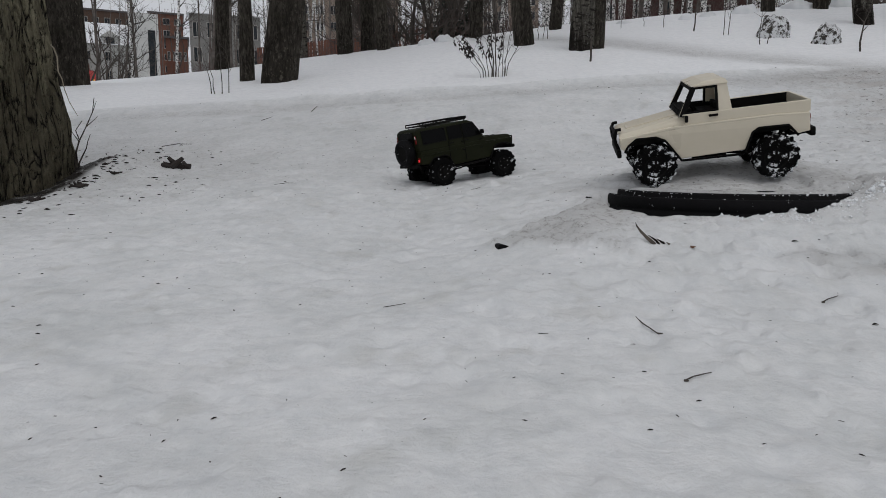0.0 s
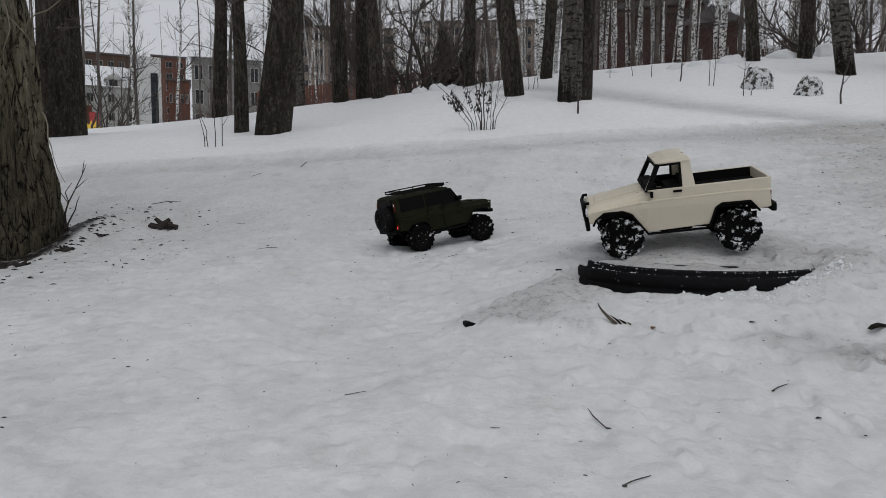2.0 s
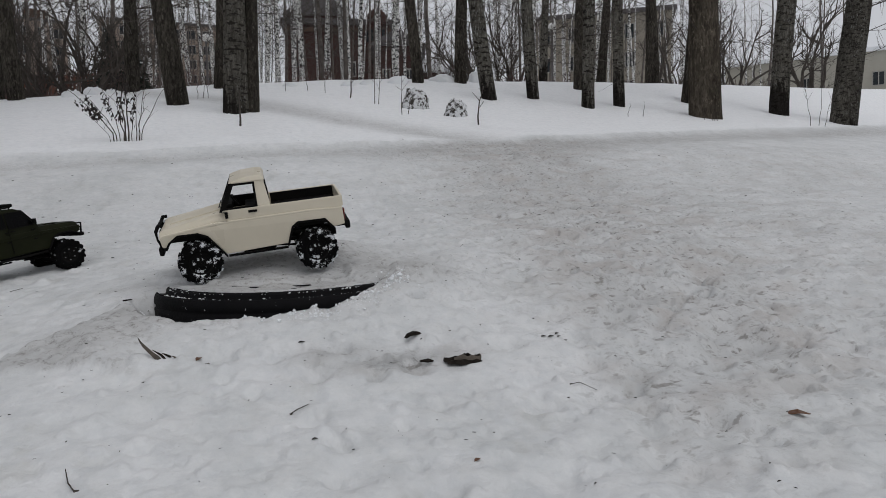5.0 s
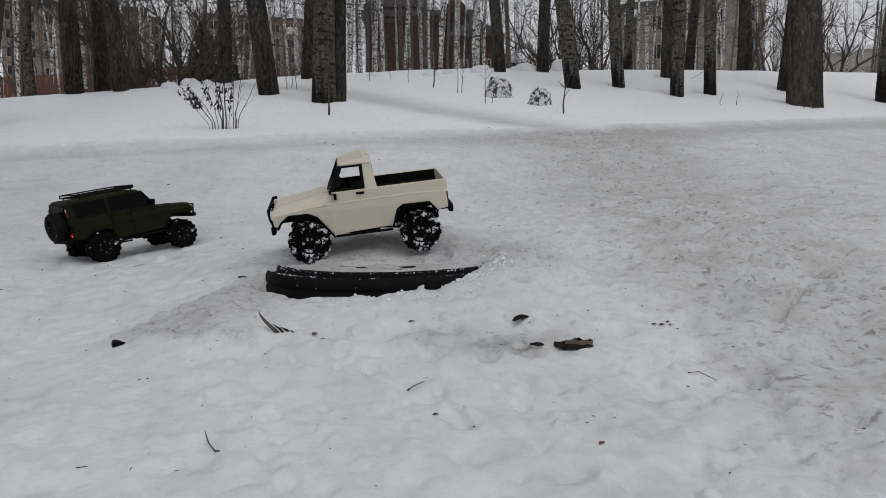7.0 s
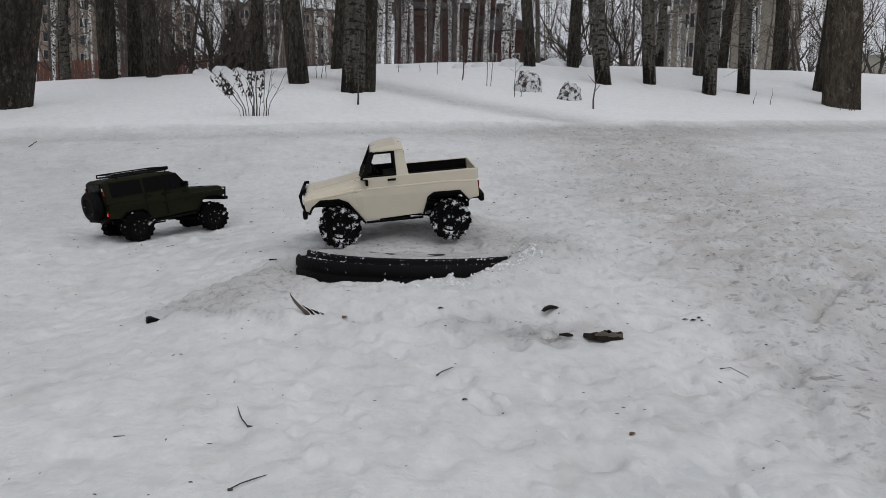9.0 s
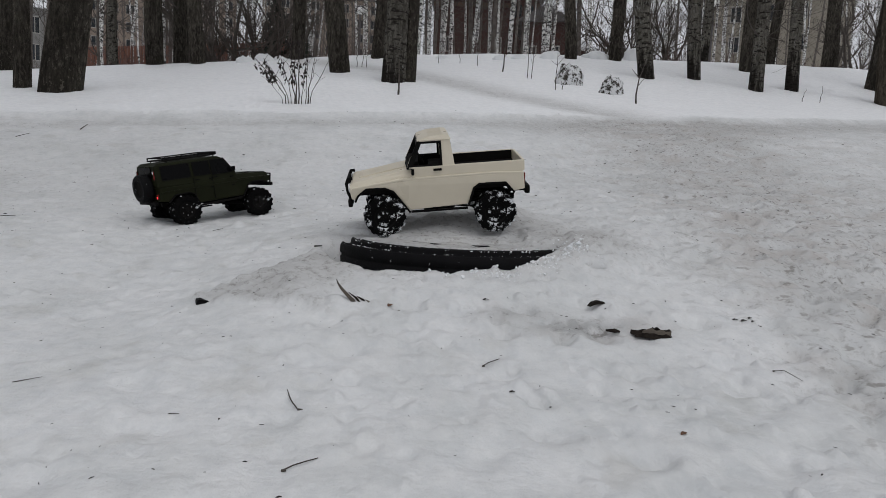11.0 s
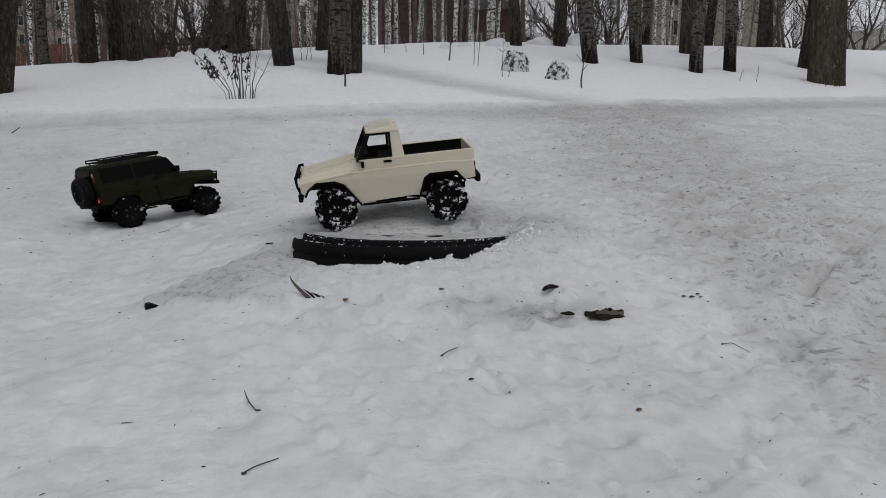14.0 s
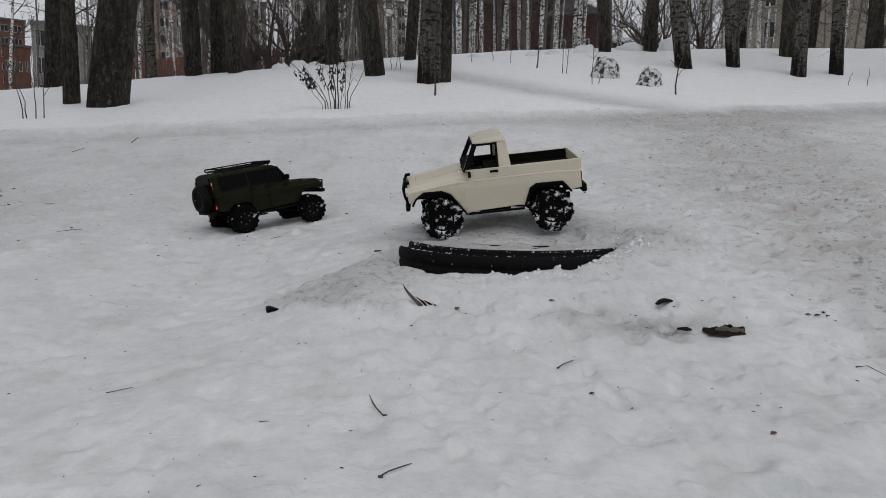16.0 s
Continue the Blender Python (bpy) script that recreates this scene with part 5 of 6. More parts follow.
for k, (xx, yy) in enumerate(spots):
    m = pose(xx, yy, level(xx, yy) - .1, birch_rng.gauss(0, 1.2), birch_rng.gauss(0, 1.2), birch_rng.uniform(0, 360))
    if k < 4:
        proto[k].matrix_basis = m
    else:
        copy_thing(proto[k % 4], m)

# the wood farther off, past counting
far_rng = random.Random(33)
wood, birch_wood, haze = Shape(), Shape(), Shape()
for k in range(330):
    yy = far_rng.uniform(20, 75)
    xx = yy * (far_rng.uniform(-.62, 1.5) if far_rng.random() < .7 else far_rng.uniform(-.25, .4))
    if xx / yy < -.34 and yy > 34 and far_rng.random() < .25:
        continue
    if .12 < xx / yy < .42 and yy > 34 and far_rng.random() < .6:
        continue
    g = birch_wood if far_rng.random() < (.35 if .15 < xx / yy < .45 else .6) and xx / yy > -.30 else wood
    thin_tree(g, haze, far_rng, xx, yy, level(xx, yy), far_rng.uniform(8, 13), far_rng.uniform(.04, .095), 42 if -.02 < xx / yy < .35 else 26)
tagged(part("far_wood", wood, BARK_FAR), "dark trunks of the far wood", "woodland", kind="stuff")
tagged(part("far_birches", birch_wood, BIRCH), "white trunks of the far birch wood", "woodland", kind="stuff")
tagged(part("far_twigs", haze, FARTWIG), "bare twigs of the far wood", "woodland", kind="stuff")


brush_rng = random.Random(51)
brush = Shape()
for k in range(520):
    yy = brush_rng.uniform(13, 26)
    xx = yy * brush_rng.uniform(-.42, 1.25)
    tall = brush_rng.uniform(.35, 1.0) * (1.5 if -.2 < xx / yy < .12 else 1.0)
    zz = level(xx, yy) - .15
    for _ in range(7):
        bx, by = xx + brush_rng.gauss(0, .12), yy + brush_rng.gauss(0, .12)
        hx, hy, hz = bx + brush_rng.gauss(0, .18) * tall, by + brush_rng.gauss(0, .18) * tall, zz + .15 + tall * brush_rng.uniform(.6, 1.1)
        brush.tube([(bx, by, zz), ((bx + hx) / 2 + brush_rng.gauss(0, .03), (by + hy) / 2, (zz + hz) / 2), (hx, hy, hz)], [.009, .007, .003], 3, False)
        for _ in range(2):
            u = brush_rng.uniform(.4, .9)
            px, py, pz = bx + (hx - bx) * u, by + (hy - by) * u, zz + (hz - zz) * u
            brush.tube([(px, py, pz), (px + brush_rng.gauss(0, .16), py + brush_rng.gauss(0, .1), pz + brush_rng.uniform(.05, .3))], [.005, .002], 3, False)
tagged(part("undergrowth", brush, BRUSH), "red-brown leafless brush behind the crest", "undergrowth", kind="stuff")

for k, (bx, by, bh, br) in enumerate(((-11.9, 25.5, 8.5, .085), (-12.9, 27.5, 6.0, .06), (-9.5, 24, 7.5, .075), (-8.2, 27, 8.5, .07), (-6.3, 20, 9.5, .075), (-5.2, 22.5, 9.0, .06), (-4.4, 19, 8.0, .05), (-3.4, 23, 9.0, .07), (-2.2, 21, 9.0, .06))):
    build_tree("young_tree", bx, by, br, (.02, 0), bh, BIRCH if k in (0, 2, 5) else BARK_FAR, "slender bare young tree with fine twigs", 700 + k, sides=9, rows=14, first=.16, boughs=16, depth=2, reach=.22, group="young trees before the houses", ridge=0, flare=.1, twigs=FARTWIG)


def shrub(x, y, size, seed, label, stems=6):
    rng = random.Random(seed)
    t = thing("shrub", pose(x, y, level(x, y) - .05), label, "shrub", "leafless shrubs")
    for k in range(stems):
        a = rng.uniform(0, 6.283)
        g = Shape()
        limb(g, rng, (rng.gauss(0, .12) * size, rng.gauss(0, .12) * size, 0), (math.cos(a) * .8, math.sin(a) * .5, rng.uniform(.5, 1.4)), size * rng.uniform(.8, 1.3), .028 * size, 3 if seed < 310 else 2, 5)
        part("branch", g, TWIG, t)


for sx, sy, ss, k in ((-1.0, 13.3, 1.6, 1), (-.65, 13.7, 1.9, 2), (-.30, 13.2, 1.7, 3), (-.05, 14.0, 1.3, 4), (-1.3, 14.6, 1.2, 5), (9.2, 15.5, 1.7, 6), (10.0, 16.0, 1.8, 7), (8.2, 16.4, 1.3, 9), (15.5, 13.5, 1.8, 10), (13.2, 13.2, 1.9, 12), (17.5, 12.5, 2.0, 13), (-8.0, 15.5, 1.3, 11)):
    shrub(sx, sy, ss, 300 + k, "dark leafless shrub with crooked branches")


NEEDLE = plain_material("dark_spruce_needles", (.010, .014, .010), (.022, .028, .018), 20, .8)


def spruce(x, y, height, seed):
    rng = random.Random(seed)
    t = thing("spruce_tree", pose(x, y, level(x, y) - .1), "small dark young spruce", "tree")
    part("trunk", Shape().tube([(0, 0, 0), (0, 0, height)], [.05, .006], 8), BARK_DARK, t)
    g = Shape()
    for k in range(260):
        s = rng.random() ** .8
        a, l = rng.uniform(0, 6.283), height * .30 * (1 - s) + .05
        d = Vector((math.cos(a), math.sin(a), -.25))
        p0 = Vector((0, 0, height * (.08 + .9 * s)))
        for j in range(3):
            q = p0 + d * l * (.25 + .3 * j)
            e = q + (d + Vector((rng.gauss(0, .5), rng.gauss(0, .5), rng.gauss(-.1, .3)))) * l * .35
            g.tube([q, e], [.022, .004], 3, False)
    part("crown", g, NEEDLE, t, "dense drooping needle branches")


spruce(.09, 14.4, 1.9, 3)
spruce(.55, 15.4, 1.5, 4)


# ---- saplings, lumps and litter on the snow ----
DRYLEAF = plain_material("dry_seed_pods", (.012, .009, .008), (.028, .020, .016), 30, .85)
WOOD = plain_material("broken_grey_wood", (.030, .025, .020), (.13, .108, .085), 30, .85, bump=.003)
WOOD_DARK = plain_material("wet_dark_wood", (.007, .0055, .0045), (.034, .028, .023), 60, .9, bump=.004, spec=.1)
LEAF = plain_material("dead_brown_leaf", (.085, .036, .020), (.15, .07, .032), 25, .7)


def dirty_lump_material():
    m = Nodes("snow_lump_full_of_dirt")
    c = m.mix(m.ramp(m.noise(17, 7, .78), (.49, 0.0), (.55, 1.0)), (.72, .73, .74), (.055, .048, .042))
    m.bumped(m.noise(14, 6, .75), .9, .04)
    return m.done(c, .85, 0, .2)


DIRTY_SNOW = dirty_lump_material()


def sapling(x, y, stems, label, pods=0, seed=1, name="sapling", lean=0.0, radius=.0045):
    """stems: (offset, height, lean) each."""
    rng = random.Random(seed)
    t = thing(name, pose(x, y, on(x, y)), label, "plant", "saplings in the snow")
    for off, h, tilt in stems:
        pts = [(off, rng.gauss(0, .01), -.05)]
        for i in range(1, 6):
            pts.append((off + tilt * h * (i / 5) ** 1.4 + rng.gauss(0, .006), rng.gauss(0, .008), h * i / 5))
        part("stem", Shape().tube(pts, [radius * (1 - .7 * i / 5) for i in range(6)], 6), TWIG, t)
        if h > .3 and rng.random() < .8:
            for _ in range(3):
                g = Shape()
                k = rng.randint(2, 4)
                a = rng.choice([-1, 1])
                l = h * rng.uniform(.15, .3)
                g.tube([pts[k], (pts[k][0] + a * l * .6, pts[k][1] + rng.gauss(0, .04), pts[k][2] + l * .8)], [radius * .5, radius * .2], 5)
                part("side_twig", g, TWIG, t)
    if pods:
        g = Shape()
        for _ in range(pods):
            off, h, tilt = rng.choice(stems[:max(len(stems) // 2, 1) + 1])
            s = rng.uniform(.2, .97)
            c = Vector((off + tilt * h * s ** 1.4 + rng.gauss(-.006, .016), rng.gauss(0, .02), h * s - rng.uniform(0, .04)))
            r = rng.uniform(.005, .009)
            m = Matrix.Translation(c) @ Euler((rng.uniform(0, 6), rng.uniform(0, 6), 0)).to_matrix().to_4x4()
            g.add([m @ Vector(p) for p in ((r, 0, 0), (-r, 0, 0), (0, r, 0), (0, -r, 0), (0, 0, r * 3.0), (0, 0, -r * 3.0))], [(0, 2, 4), (2, 1, 4), (1, 3, 4), (3, 0, 4), (2, 0, 5), (1, 2, 5), (3, 1, 5), (0, 3, 5)])
        tagged(part("seed_head", g, DRYLEAF, t, "dark withered seed pods"), kind="stuff")


def seed_shrub(x, y):
    """Thin stems fanning out of the snow; withered leaves hang in clumps from the ones that lean over."""
    rng = random.Random(2)
    t = thing("seed_shrub", pose(x, y, on(x, y)), "leafless shrub with clumps of withered dark leaves", "plant", "saplings in the snow")
    stems = [(-.04, .46, -.74, .0042, 26), (-.02, .34, -.55, .0036, 20), (-.06, .22, -.75, .002, 0), (.02, .50, -.10, .0046, 22), (.035, .56, -.05, .0060, 10), (.05, .53, .0, .0058, 26),
             (.00, .40, -.28, .003, 14), (.075, .40, .10, .003, 16), (.10, .50, .06, .0036, 0), (.12, .49, .13, .0036, 0), (.135, .44, .42, .0034, 0), (.12, .36, .16, .0026, 0)]
    for off, h, tilt, radius, leaves in stems:
        pts = [Vector((off, 0, -.05))]
        for i in range(1, 9):
            u = i / 8
            pts.append(Vector((off + tilt * h * u ** 1.35 + rng.gauss(0, .005), rng.gauss(0, .008), h * (u - .16 * abs(tilt) * u * u))))
        part("stem", Shape().tube(pts, [radius * (1 - .65 * i / 8) for i in range(9)], 6), TWIG, t)
        for _ in range(2):
            k = rng.randint(3, 6)
            side = pts[k] + Vector((rng.choice([-1, 1]) * rng.uniform(.03, .08), rng.gauss(0, .02), rng.uniform(.03, .10)))
            part("side_twig", Shape().tube([pts[k], pts[k].lerp(side, .5) + Vector((0, 0, .006)), side], [radius * .4, radius * .3, radius * .15], 5), TWIG, t)
        if not leaves:
            continue
        g = Shape()
        knots = [rng.uniform(.35, 1.0) for _ in range(7)]
        for _ in range(leaves * 2):
            u = min(max(rng.choice(knots) + rng.gauss(0, .03), .2), 1.0) * 8
            k = min(int(u), 7)
            c = pts[k].lerp(pts[k + 1], u - k) + Vector((rng.gauss(-.004, .010), rng.gauss(0, .012), -rng.uniform(.0, .050)))
            w, l = rng.uniform(.0055, .0095), rng.uniform(.013, .024)
            m = Matrix.Translation(c) @ Euler((rng.gauss(0, .5), rng.gauss(0, .5), rng.uniform(0, 6))).to_matrix().to_4x4()
            g.add([m @ Vector(p) for p in ((0, 0, l), (w, 0, l * .2), (0, w * .35, -l * .1), (-w, 0, l * .1), (0, -w * .35, -l * .1), (.3 * w, 0, -l))], [(0, 1, 2), (0, 2, 3), (0, 3, 4), (0, 4, 1), (5, 2, 1), (5, 3, 2), (5, 4, 3), (5, 1, 4)])
        tagged(part("leaf_clump", g, DRYLEAF, t, "dark withered hanging leaves"), kind="stuff")


seed_shrub(.355, 5.31)
sapling(-1.77, 5.33, [(-.07, .34, -.22), (-.04, .30, -.25), (.015, .46, -.02), (.07, .40, -.02)], "cluster of thin bare shoots", 0, 3)
sapling(1.29, 5.98, [(0, .30, .02)], "single thick shoot in the snow", 0, 4, radius=.010)
sapling(3.58, 5.86, [(0, .40, .20)], "single leaning dark shoot", 0, 5, radius=.009)
sapling(3.04, 6.55, [(0, .42, -.02), (.06, .22, .3)], "thin forked sapling beside the lump", 0, 6)
sapling(3.02, 7.38, [(0, .62, .03), (.05, .40, .05)], "pair of thin bare saplings", 0, 7)
sapling(2.90, 7.95, [(0, .45, .10)], "thin bare leaning sapling", 0, 8, radius=.009)
sapling(2.76, 8.6, [(0, .50, .02)], "thin bare upright sapling", 0, 9)
sapling(2.3, 8.9, [(0, .22, .1), (.3, .2, -.1)], "short shoots on the crest", 0, 10)
sapling(6.2, 6.7, [(0, .16, .3), (.25, .2, .1)], "short pale shoots in snow", 0, 11)
sapling(7.45, 6.5, [(0, .14, .1), (.05, .12, 0), (.11, .14, .05), (-.12, .26, -.6)], "short shoots at the foot of the thick trunk", 0, 12)
sapling(9.4, 6.5, [(0, .6, -.25), (.2, .7, .05), (.3, .5, .4)], "thin bare bush in snow", 0, 13)
sapling(-1.66, 2.98, [(0, .32, .42), (.01, .22, .15), (.02, .16, .5)], "dry shoots at the foot of the poplar", 0, 15)
sapling(1.15, 8.4, [(0, .3, .1), (.06, .25, .2), (.12, .35, -.1)], "thin shoots behind the leaning trunk", 0, 14)


def lump(x, y, w, h, mat, label, seed, name="snow_lump", category="snow lump", sunk=.25):
    rng = random.Random(seed)
    t = thing(name, pose(x, y, on(x, y) - (.07 if name == "snow_block" else .01)), label, category)
    g, rings, sides = Shape(), 12, 22
    for i in range(rings + 1):
        s = i / rings
        for j in range(sides):
            a = 2 * math.pi * j / sides
            r = w / 2 * math.cos(s * 1.45) ** .6
            z = h * (math.sin(s * 1.45)) - sunk * h * (1 - s)
            n = 1 + .22 * noise.noise((math.cos(a) * 2 + seed, math.sin(a) * 2, s * 3)) + .10 * noise.noise((math.cos(a) * 6, math.sin(a) * 6 + seed, s * 8))
            g.v.append((r * n * math.cos(a), r * n * .8 * math.sin(a), z * n))
    for i in range(rings):
        for j in range(sides):
            a, b = i * sides + j, i * sides + (j + 1) % sides
            g.f.append((a, b, b + sides, a + sides))
    g.f.append(tuple(rings * sides + j for j in range(sides)))
    part("lump", g, mat, t, smooth=True)


lump(3.40, 7.05, .33, .215, DIRTY_SNOW, "heap of old snow full of black dirt", 1)
lump(3.66, 6.52, .285, .175, DIRTY_SNOW, "smaller heap of grimy old snow", 2)
CLEAN = plain_material("clean_snow_block", (.70, .72, .74), (.80, .81, .82), 8, .6, bump=.006)
for k, (lx, ly, lw, lh) in enumerate(((4.1, 9.35, .42, .22), (5.0, 9.75, .5, .22), (5.75, 9.9, .42, .30), (3.3, 9.3, .3, .16), (3.6, 9.35, .26, .15), (-.25, 9.75, .30, .18), (.0, 9.8, .34, .20), (.22, 9.8, .24, .16), (2.5, 9.5, .3, .13), (-4.62, 13.0, .32, .62))):
    lump(lx, ly, lw * .95, lh * .75, CLEAN, "block of cleared snow on the crest", 20 + k, "snow_block", "snow lump")


def twig(points, radius, label="thin broken twig on the snow", mat=None, name="twig", knob=0.0):
    x, y = points[0][:2]
    radius *= .62
    base = on(x, y)
    t = thing(name, pose(x, y, base), label, "twig", "litter on the snow")
    pts = [(a - x, b - y, on(a, b) - base + c + radius * .6) for a, b, c in points]
    g = Shape().tube(pts, [radius] * (len(pts) - 1) + [radius * .6], 6)
    if knob:
        g.tube([pts[0], tuple(Vector(pts[0]) + Vector((knob, -knob * .6, .001)))], [radius * 2.2, radius * 1.4], 6)
    part("stalk", g, mat or TWIG, t)


twig([(.345, 1.008, .0), (.336, 1.03, .004), (.333, 1.05, .002), (.329, 1.075, .0)], .0016, knob=.006)
twig([(.322, .829, .0), (.336, .836, .003), (.352, .846, .003), (.368, .857, .0)], .0015, knob=.005)
twig([(.676, 1.145, .0), (.690, 1.150, .003), (.714, 1.162, .0)], .0016, knob=.004)
twig([(1.215, 1.047, .0), (1.235, 1.042, .002), (1.27, 1.032, .0)], .0013, knob=.004)
twig([(-.40, .53, .0), (-.402, .555, .004), (-.404, .585, .0)], .0013)
twig([(.40, 1.82, .002), (.42, 1.845, .004)], .0035, "short dark twig on the snow", WOOD_DARK)
twig([(.10, 2.20, .0), (.13, 2.21, .003)], .0018)
twig([(-.62, 2.45, .0), (-.58, 2.465, .004), (-.55, 2.48, .0)], .002)
twig([(-.9, 3.1, .0), (-.86, 3.11, .004)], .002)
twig([(-1.5, 3.55, .0), (-1.42, 3.57, .01), (-1.35, 3.58, .0)], .003)
twig([(-1.1, 4.05, .0), (-1.04, 4.08, .01)], .003)
twig([(-.83, 4.22, .0), (-.80, 4.26, .03)], .005, "short stick standing out of the path edge")
twig([(1.45, 2.05, .0), (1.49, 2.065, .003)], .002)
twig([(-.1, 1.18, .0), (-.06, 1.19, .002)], .0013)
twig([(.16, 1.02, .0), (.175, 1.018, .001)], .0012)

# broken branch stub and splinter beside the tyre
stub = thing("branch_stub", pose(.985, 1.245, on(1.04, 1.24), 0, 4, -14), "dark wet broken branch stub frozen in the snow", "branch", "litter on the snow")
for j, (y0, y1, z0, x0, x1, h) in enumerate(((-.020, -.008, .000, .046, .122, .010), (-.009, .004, .002, .040, .118, .015), (.002, .014, .000, .052, .124, .014), (-.014, -.002, .009, .060, .120, .009), (.004, .020, -.002, .062, .110, .009))):
    n = 6
    strand = Shape()
    for i in range(n + 1):
        u = i / n
        x = x0 + (x1 - x0) * u
        thin = .45 + .55 * min(1, 2.5 * u) + .12 * math.sin(7 * u + 2 * j)
        dy, top = .0025 * math.sin(9 * u + 2 * j), z0 + h * thin * (1 + .25 * math.sin(17 * u + 3 * j))
        strand.v += [(x, y0 + dy, z0), (x, y1 + dy, z0), (x, y1 + dy - .002, top), (x, y0 + dy + .002, top + .0015 * math.sin(11 * u))]
    for i in range(n):
        for k in range(4):
            a, b = 4 * i + k, 4 * i + (k + 1) % 4
            strand.f.append((a, b, b + 4, a + 4))
    strand.f += [(3, 2, 1, 0), (4 * n, 4 * n + 1, 4 * n + 2, 4 * n + 3)]
    part("wood_strand", strand, WOOD if j == 3 else WOOD_DARK, stub, bevel=.001)
part("splinter", Shape().tube([(-.012, .002, .003), (.006, .0, .005), (.018, .004, .003)], [.002, .005, .002], 5), WOOD_DARK, stub)
split = thing("wood_splinter", pose(.452, 1.428, on(.46, 1.428)), "pale split piece of wood stuck upright in the snow", "wood", "litter on the snow")
sliver = Shape()
spine = [Vector((.026, .003, -.012)), Vector((.014, .008, .003)), Vector((.002, .015, .016)), Vector((-.009, .021, .028)), Vector((-.017, .025, .039)), Vector((-.020, .026, .047))]
for i, p in enumerate(spine):
    w, d = (.0042, .0046, .0038, .0028, .0017, .0005)[i], (.0030, .0034, .0030, .0024, .0016, .0005)[i]
    for k in range(8):
        a = k * math.pi / 4
        e = 1 + .25 * math.sin(3 * a + 1.7 * i)
        sliver.v.append(tuple(p + Vector((.75, .1, .62)) * (w * e * math.cos(a)) + Vector((0, 1, .2)) * (d * e * math.sin(a))))
for i in range(len(spine) - 1):
    for k in range(8):
        sliver.f.append((8 * i + k, 8 * i + (k + 1) % 8, 8 * i + 8 + (k + 1) % 8, 8 * i + 8 + k))
part("sliver", sliver, WOOD, split, "torn grey-brown splinter")
for a, b, r0, mat in (((.034, .006, -.008), (.006, .016, .020), .0026, WOOD_DARK), ((.046, .012, -.008), (.024, .012, .012), .0030, WOOD_DARK), ((.052, .002, -.008), (.042, .004, .006), .0026, WOOD)):
    mid = Vector(a).lerp(Vector(b), .5) + Vector((.003, 0, .002))
    part("sliver", Shape().tube([a, mid, b], [r0 * 1.2, r0, r0 * .25], 5), mat, split)
chip = thing("bark_chip", pose(1.005, 1.355, on(1.005, 1.355) + .001, 0, 0, 5), "curved dark chip of bark on the snow", "bark", "litter on the snow")
part("chip", Shape().slab([(-.022, 0), (-.014, .009), (0, .013), (.012, .011), (.022, .004), (.012, .005), (0, .006), (-.012, .004)], -.007, .007), WOOD_DARK, chip)
tip = thing("rubber_scrap", pose(.136, 1.526, on(.155, 1.525) + .007, 0, 5, 14), "edge of a black rubber scrap under crusted snow", "rubber scrap")
part("flap", Shape().slab([(0, -.010), (.030, -.010), (.060, -.008), (.058, -.003), (.030, .000), (.010, .003), (.002, .001)], 0, .04), RUBBER, tip, bevel=.002)


def leaf(x, y, size, mat, turn, label="curled dead leaf on the snow"):
    t = thing("leaf", pose(x, y, on(x, y) + .002, 0, 0, turn), label, "leaf", "litter on the snow")
    g = Shape()
    outline = [(-1, 0), (-.55, .42), (.1, .5), (.7, .25), (1, 0), (.7, -.25), (.1, -.5), (-.55, -.42)]
    top = [(a * size, b * size, .35 * size * (b * b * 3 + .15 * a)) for a, b in outline]
    g.add(top + [(a, b, c - .0012) for a, b, c in top], [tuple(range(8)), tuple(range(15, 7, -1))] + [((i + 1) % 8, i, i + 8, (i + 1) % 8 + 8) for i in range(8)])
    part("blade", g, mat, t)


leaf(.545, 1.41, .011, LEAF, 60)
leaf(.56, 1.40, .008, WOOD, 120)
leaf(.905, .858, .007, LEAF, 20, "small red-brown leaf bit on the snow")
leaf(1.545, .79, .022, LEAF, -35)
leaf(.757, 1.40, .007, DRYLEAF, 0, "small black seed husk on the snow")
leaf(.69, 1.02, .005, DRYLEAF, 0, "small black seed husk on the snow")
for dx, dy, s in ((0, 0, .008), (.022, .008, .007), (.035, -.01, .008), (.012, -.016, .006), (-.015, .01, .006)):
    leaf(1.325 + dx, 1.275 + dy, s, DRYLEAF, 900 * dx, "small black seed husk on the snow")


def bark_clod(x, y, size, seed, label="black clump of rotten bark on the snow"):
    rng = random.Random(seed)
    t = thing("bark_clod", pose(x, y, on(x, y), 0, 0, rng.uniform(0, 90) if seed > 4 else 0), label, "bark", "bark round the poplar")
    for _ in range(9):
        a = rng.uniform(0, 6.28)
        g = Shape().tube([(rng.gauss(0, .02) * size, rng.gauss(0, .012) * size, .004), ((rng.gauss(0, .02) + math.cos(a) * .05) * size, math.sin(a) * .03 * size, rng.uniform(.01, .045) * size)], [.014 * size, .007 * size], 6)
        part("fragment", g, DRYLEAF, t)


bark_clod(-1.18, 2.97, 1.15, 4)
for k, (cx, cy, cs) in enumerate(((-2.42, 2.62, .8), (-2.38, 2.50, .9), (-2.46, 2.44, .6), (-1.62, 2.27, .7), (-1.75, 2.22, .6), (-1.48, 2.40, .5), (-1.40, 2.56, .5), (-1.36, 2.75, .4))):
    bark_clod(cx, cy, cs, 5 + k, "small black crumb of bark at the foot of the poplar")


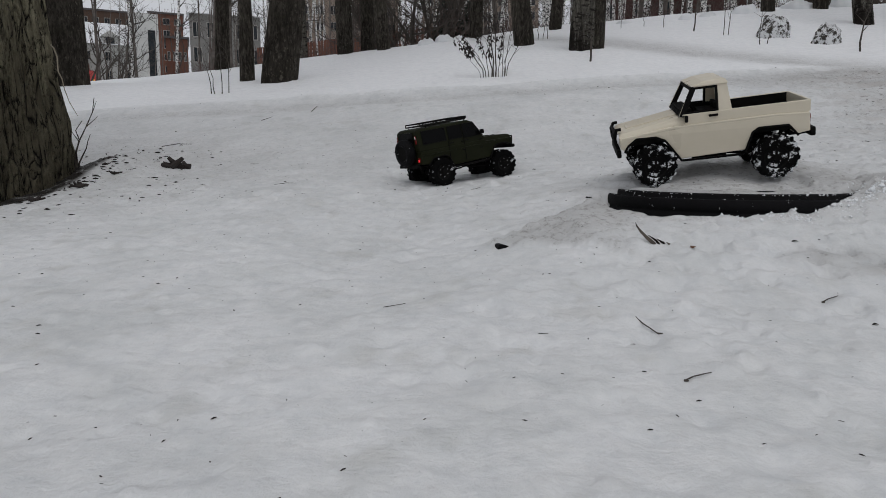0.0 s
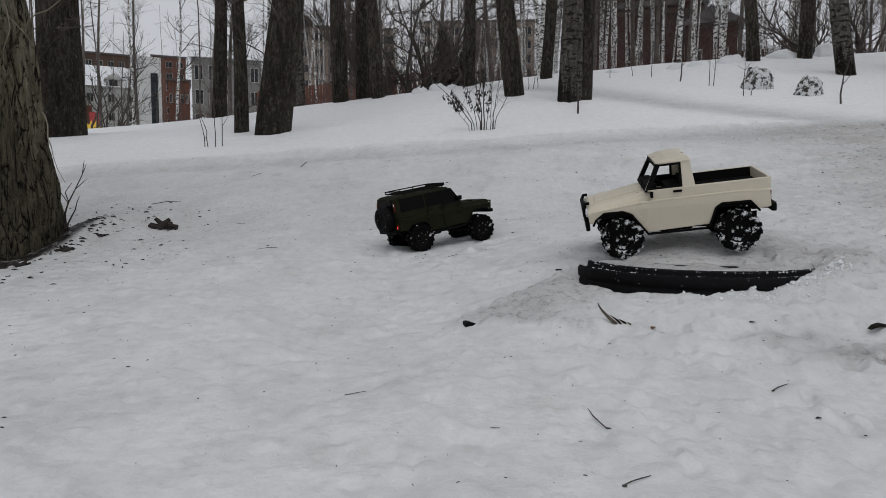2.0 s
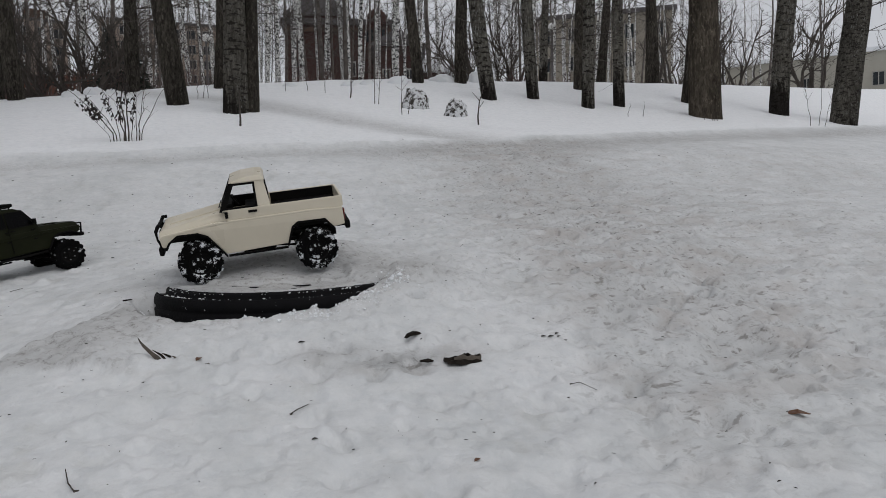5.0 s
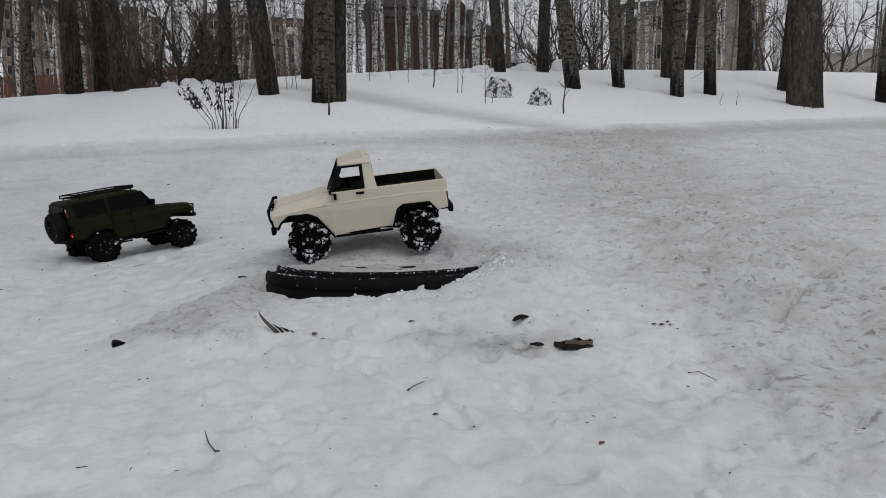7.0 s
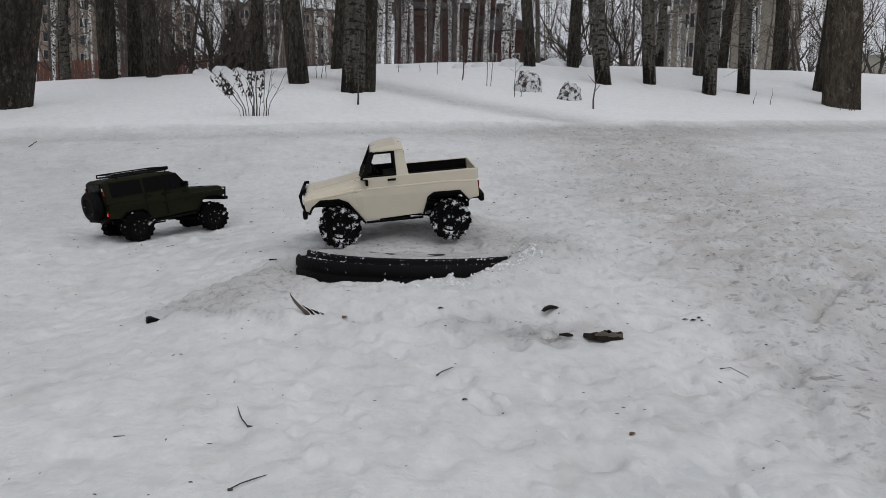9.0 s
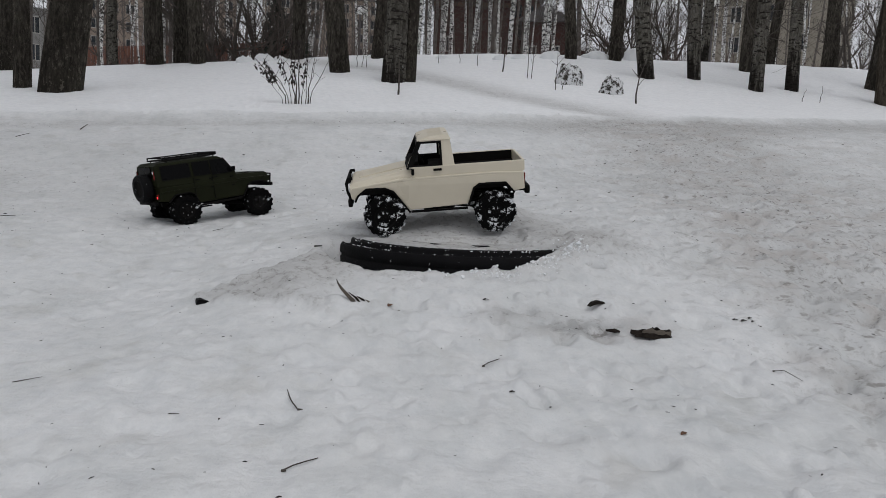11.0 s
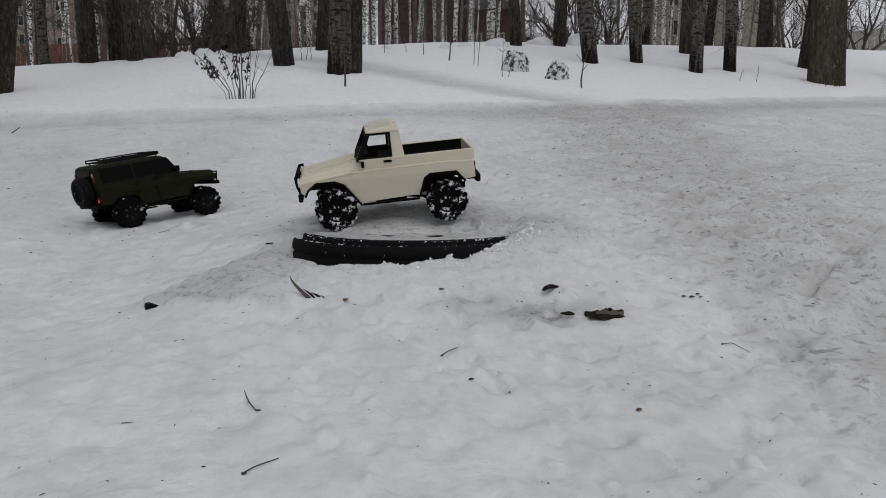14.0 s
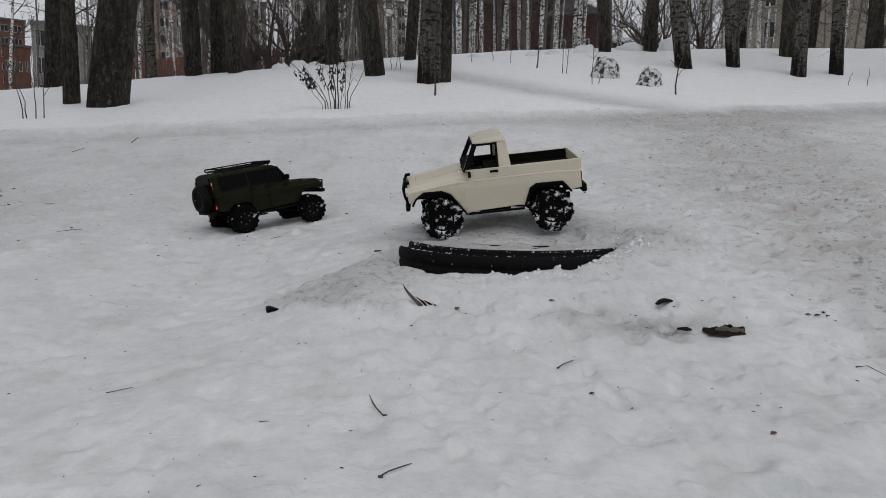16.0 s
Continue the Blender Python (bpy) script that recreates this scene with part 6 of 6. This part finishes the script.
def litter(count, seed, x0, x1, y0, y1, small, big, name, label, mat, keep=None):
    """Crumbs of bark and needles strewn over the snow."""
    rng = random.Random(seed)
    g = Shape()
    for _ in range(count):
        x, y = rng.uniform(x0, x1), rng.uniform(y0, y1)
        if keep and rng.random() > keep(x, y):
            continue
        l, a = rng.uniform(small, big), rng.uniform(0, 6.28)
        r = l * rng.uniform(.07, .18)
        z = on(x, y) + r * .4
        dx, dy = math.cos(a) * l / 2, math.sin(a) * l / 2
        g.tube([(x - dx, y - dy, z), (x, y, z + r * .4), (x + dx, y + dy, z)], [r * .5, r, r * .4], 5)
    tagged(part(name, g, mat), label, "litter", kind="stuff")


def ice_crumbs(count, seed):
    """Granules of ice on the tyre's shoulder and along the foot of its wall."""
    rng = random.Random(seed)
    g = Shape()
    heaps = [rng.uniform(3.3, 5.6) for _ in range(26)]
    for _ in range(count):
        a = rng.choice(heaps) + rng.gauss(0, .022) if rng.random() < .6 else rng.uniform(3.3, 5.6)
        top = rng.random() < .38
        d = TYRE[3] - .016 - abs(rng.gauss(0, .018)) if top else TYRE[3] + abs(rng.gauss(.010, .02))
        x, y = TYRE[0] + d * math.cos(a), TYRE[1] + d * math.sin(a)
        r = (.0007 + .0030 * rng.random() ** 2.5) * (1 if top else 1 + 1.2 * rng.random() ** 3)
        z = max(on(x, y), TYRE[2] - (.015 if d > TYRE[3] - .031 else .002) if top else -1) + r * .3
        m = Matrix.Translation((x, y, z)) @ Euler((rng.uniform(0, 6), rng.uniform(0, 6), 0)).to_matrix().to_4x4()
        s = [rng.uniform(.6, 1.3) * r for _ in range(6)]
        g.add([m @ Vector(p) for p in ((s[0], 0, 0), (-s[1], 0, 0), (0, s[2], 0), (0, -s[3], 0), (0, 0, s[4]), (0, 0, -s[5]))], [(0, 2, 4), (2, 1, 4), (1, 3, 4), (3, 0, 4), (2, 0, 5), (1, 2, 5), (3, 1, 5), (0, 3, 5)])
    tagged(part("ice_crumbs", g, CLEAN), "granules of ice along the buried tyre", "ice crumbs", kind="stuff")


ice_crumbs(1300, 5)
litter(1400, 8, -1.4, 2.6, .35, 3.6, .0015, .008, "needle_litter", "tiny dark crumbs of bark on the snow", DRYLEAF)
litter(800, 9, -2.2, 5.0, 2.2, 4.9, .004, .015, "bark_litter", "dark crumbs of bark and twigs along the path", DRYLEAF, lambda x, y: float(np.clip(.30 + 1.1 * bump(x, y, 3.0, 3.3, 1.5, 1.1) + .5 * bump(x, y, -1.2, 3.1, .8, .6), 0, 1)))
litter(9000, 10, -2.9, -1.0, 1.9, 3.6, .006, .026, "root_litter", "black crumbs of soil and bark round the poplar", DRYLEAF, lambda x, y: float(.75 * np.exp(-((math.hypot(x - BIG_TREE[0], y - BIG_TREE[1]) - .50) / .045) ** 2) + .05 * np.exp(-((math.hypot(x - BIG_TREE[0] - .1, y - BIG_TREE[1]) - .70) / .25) ** 2)))
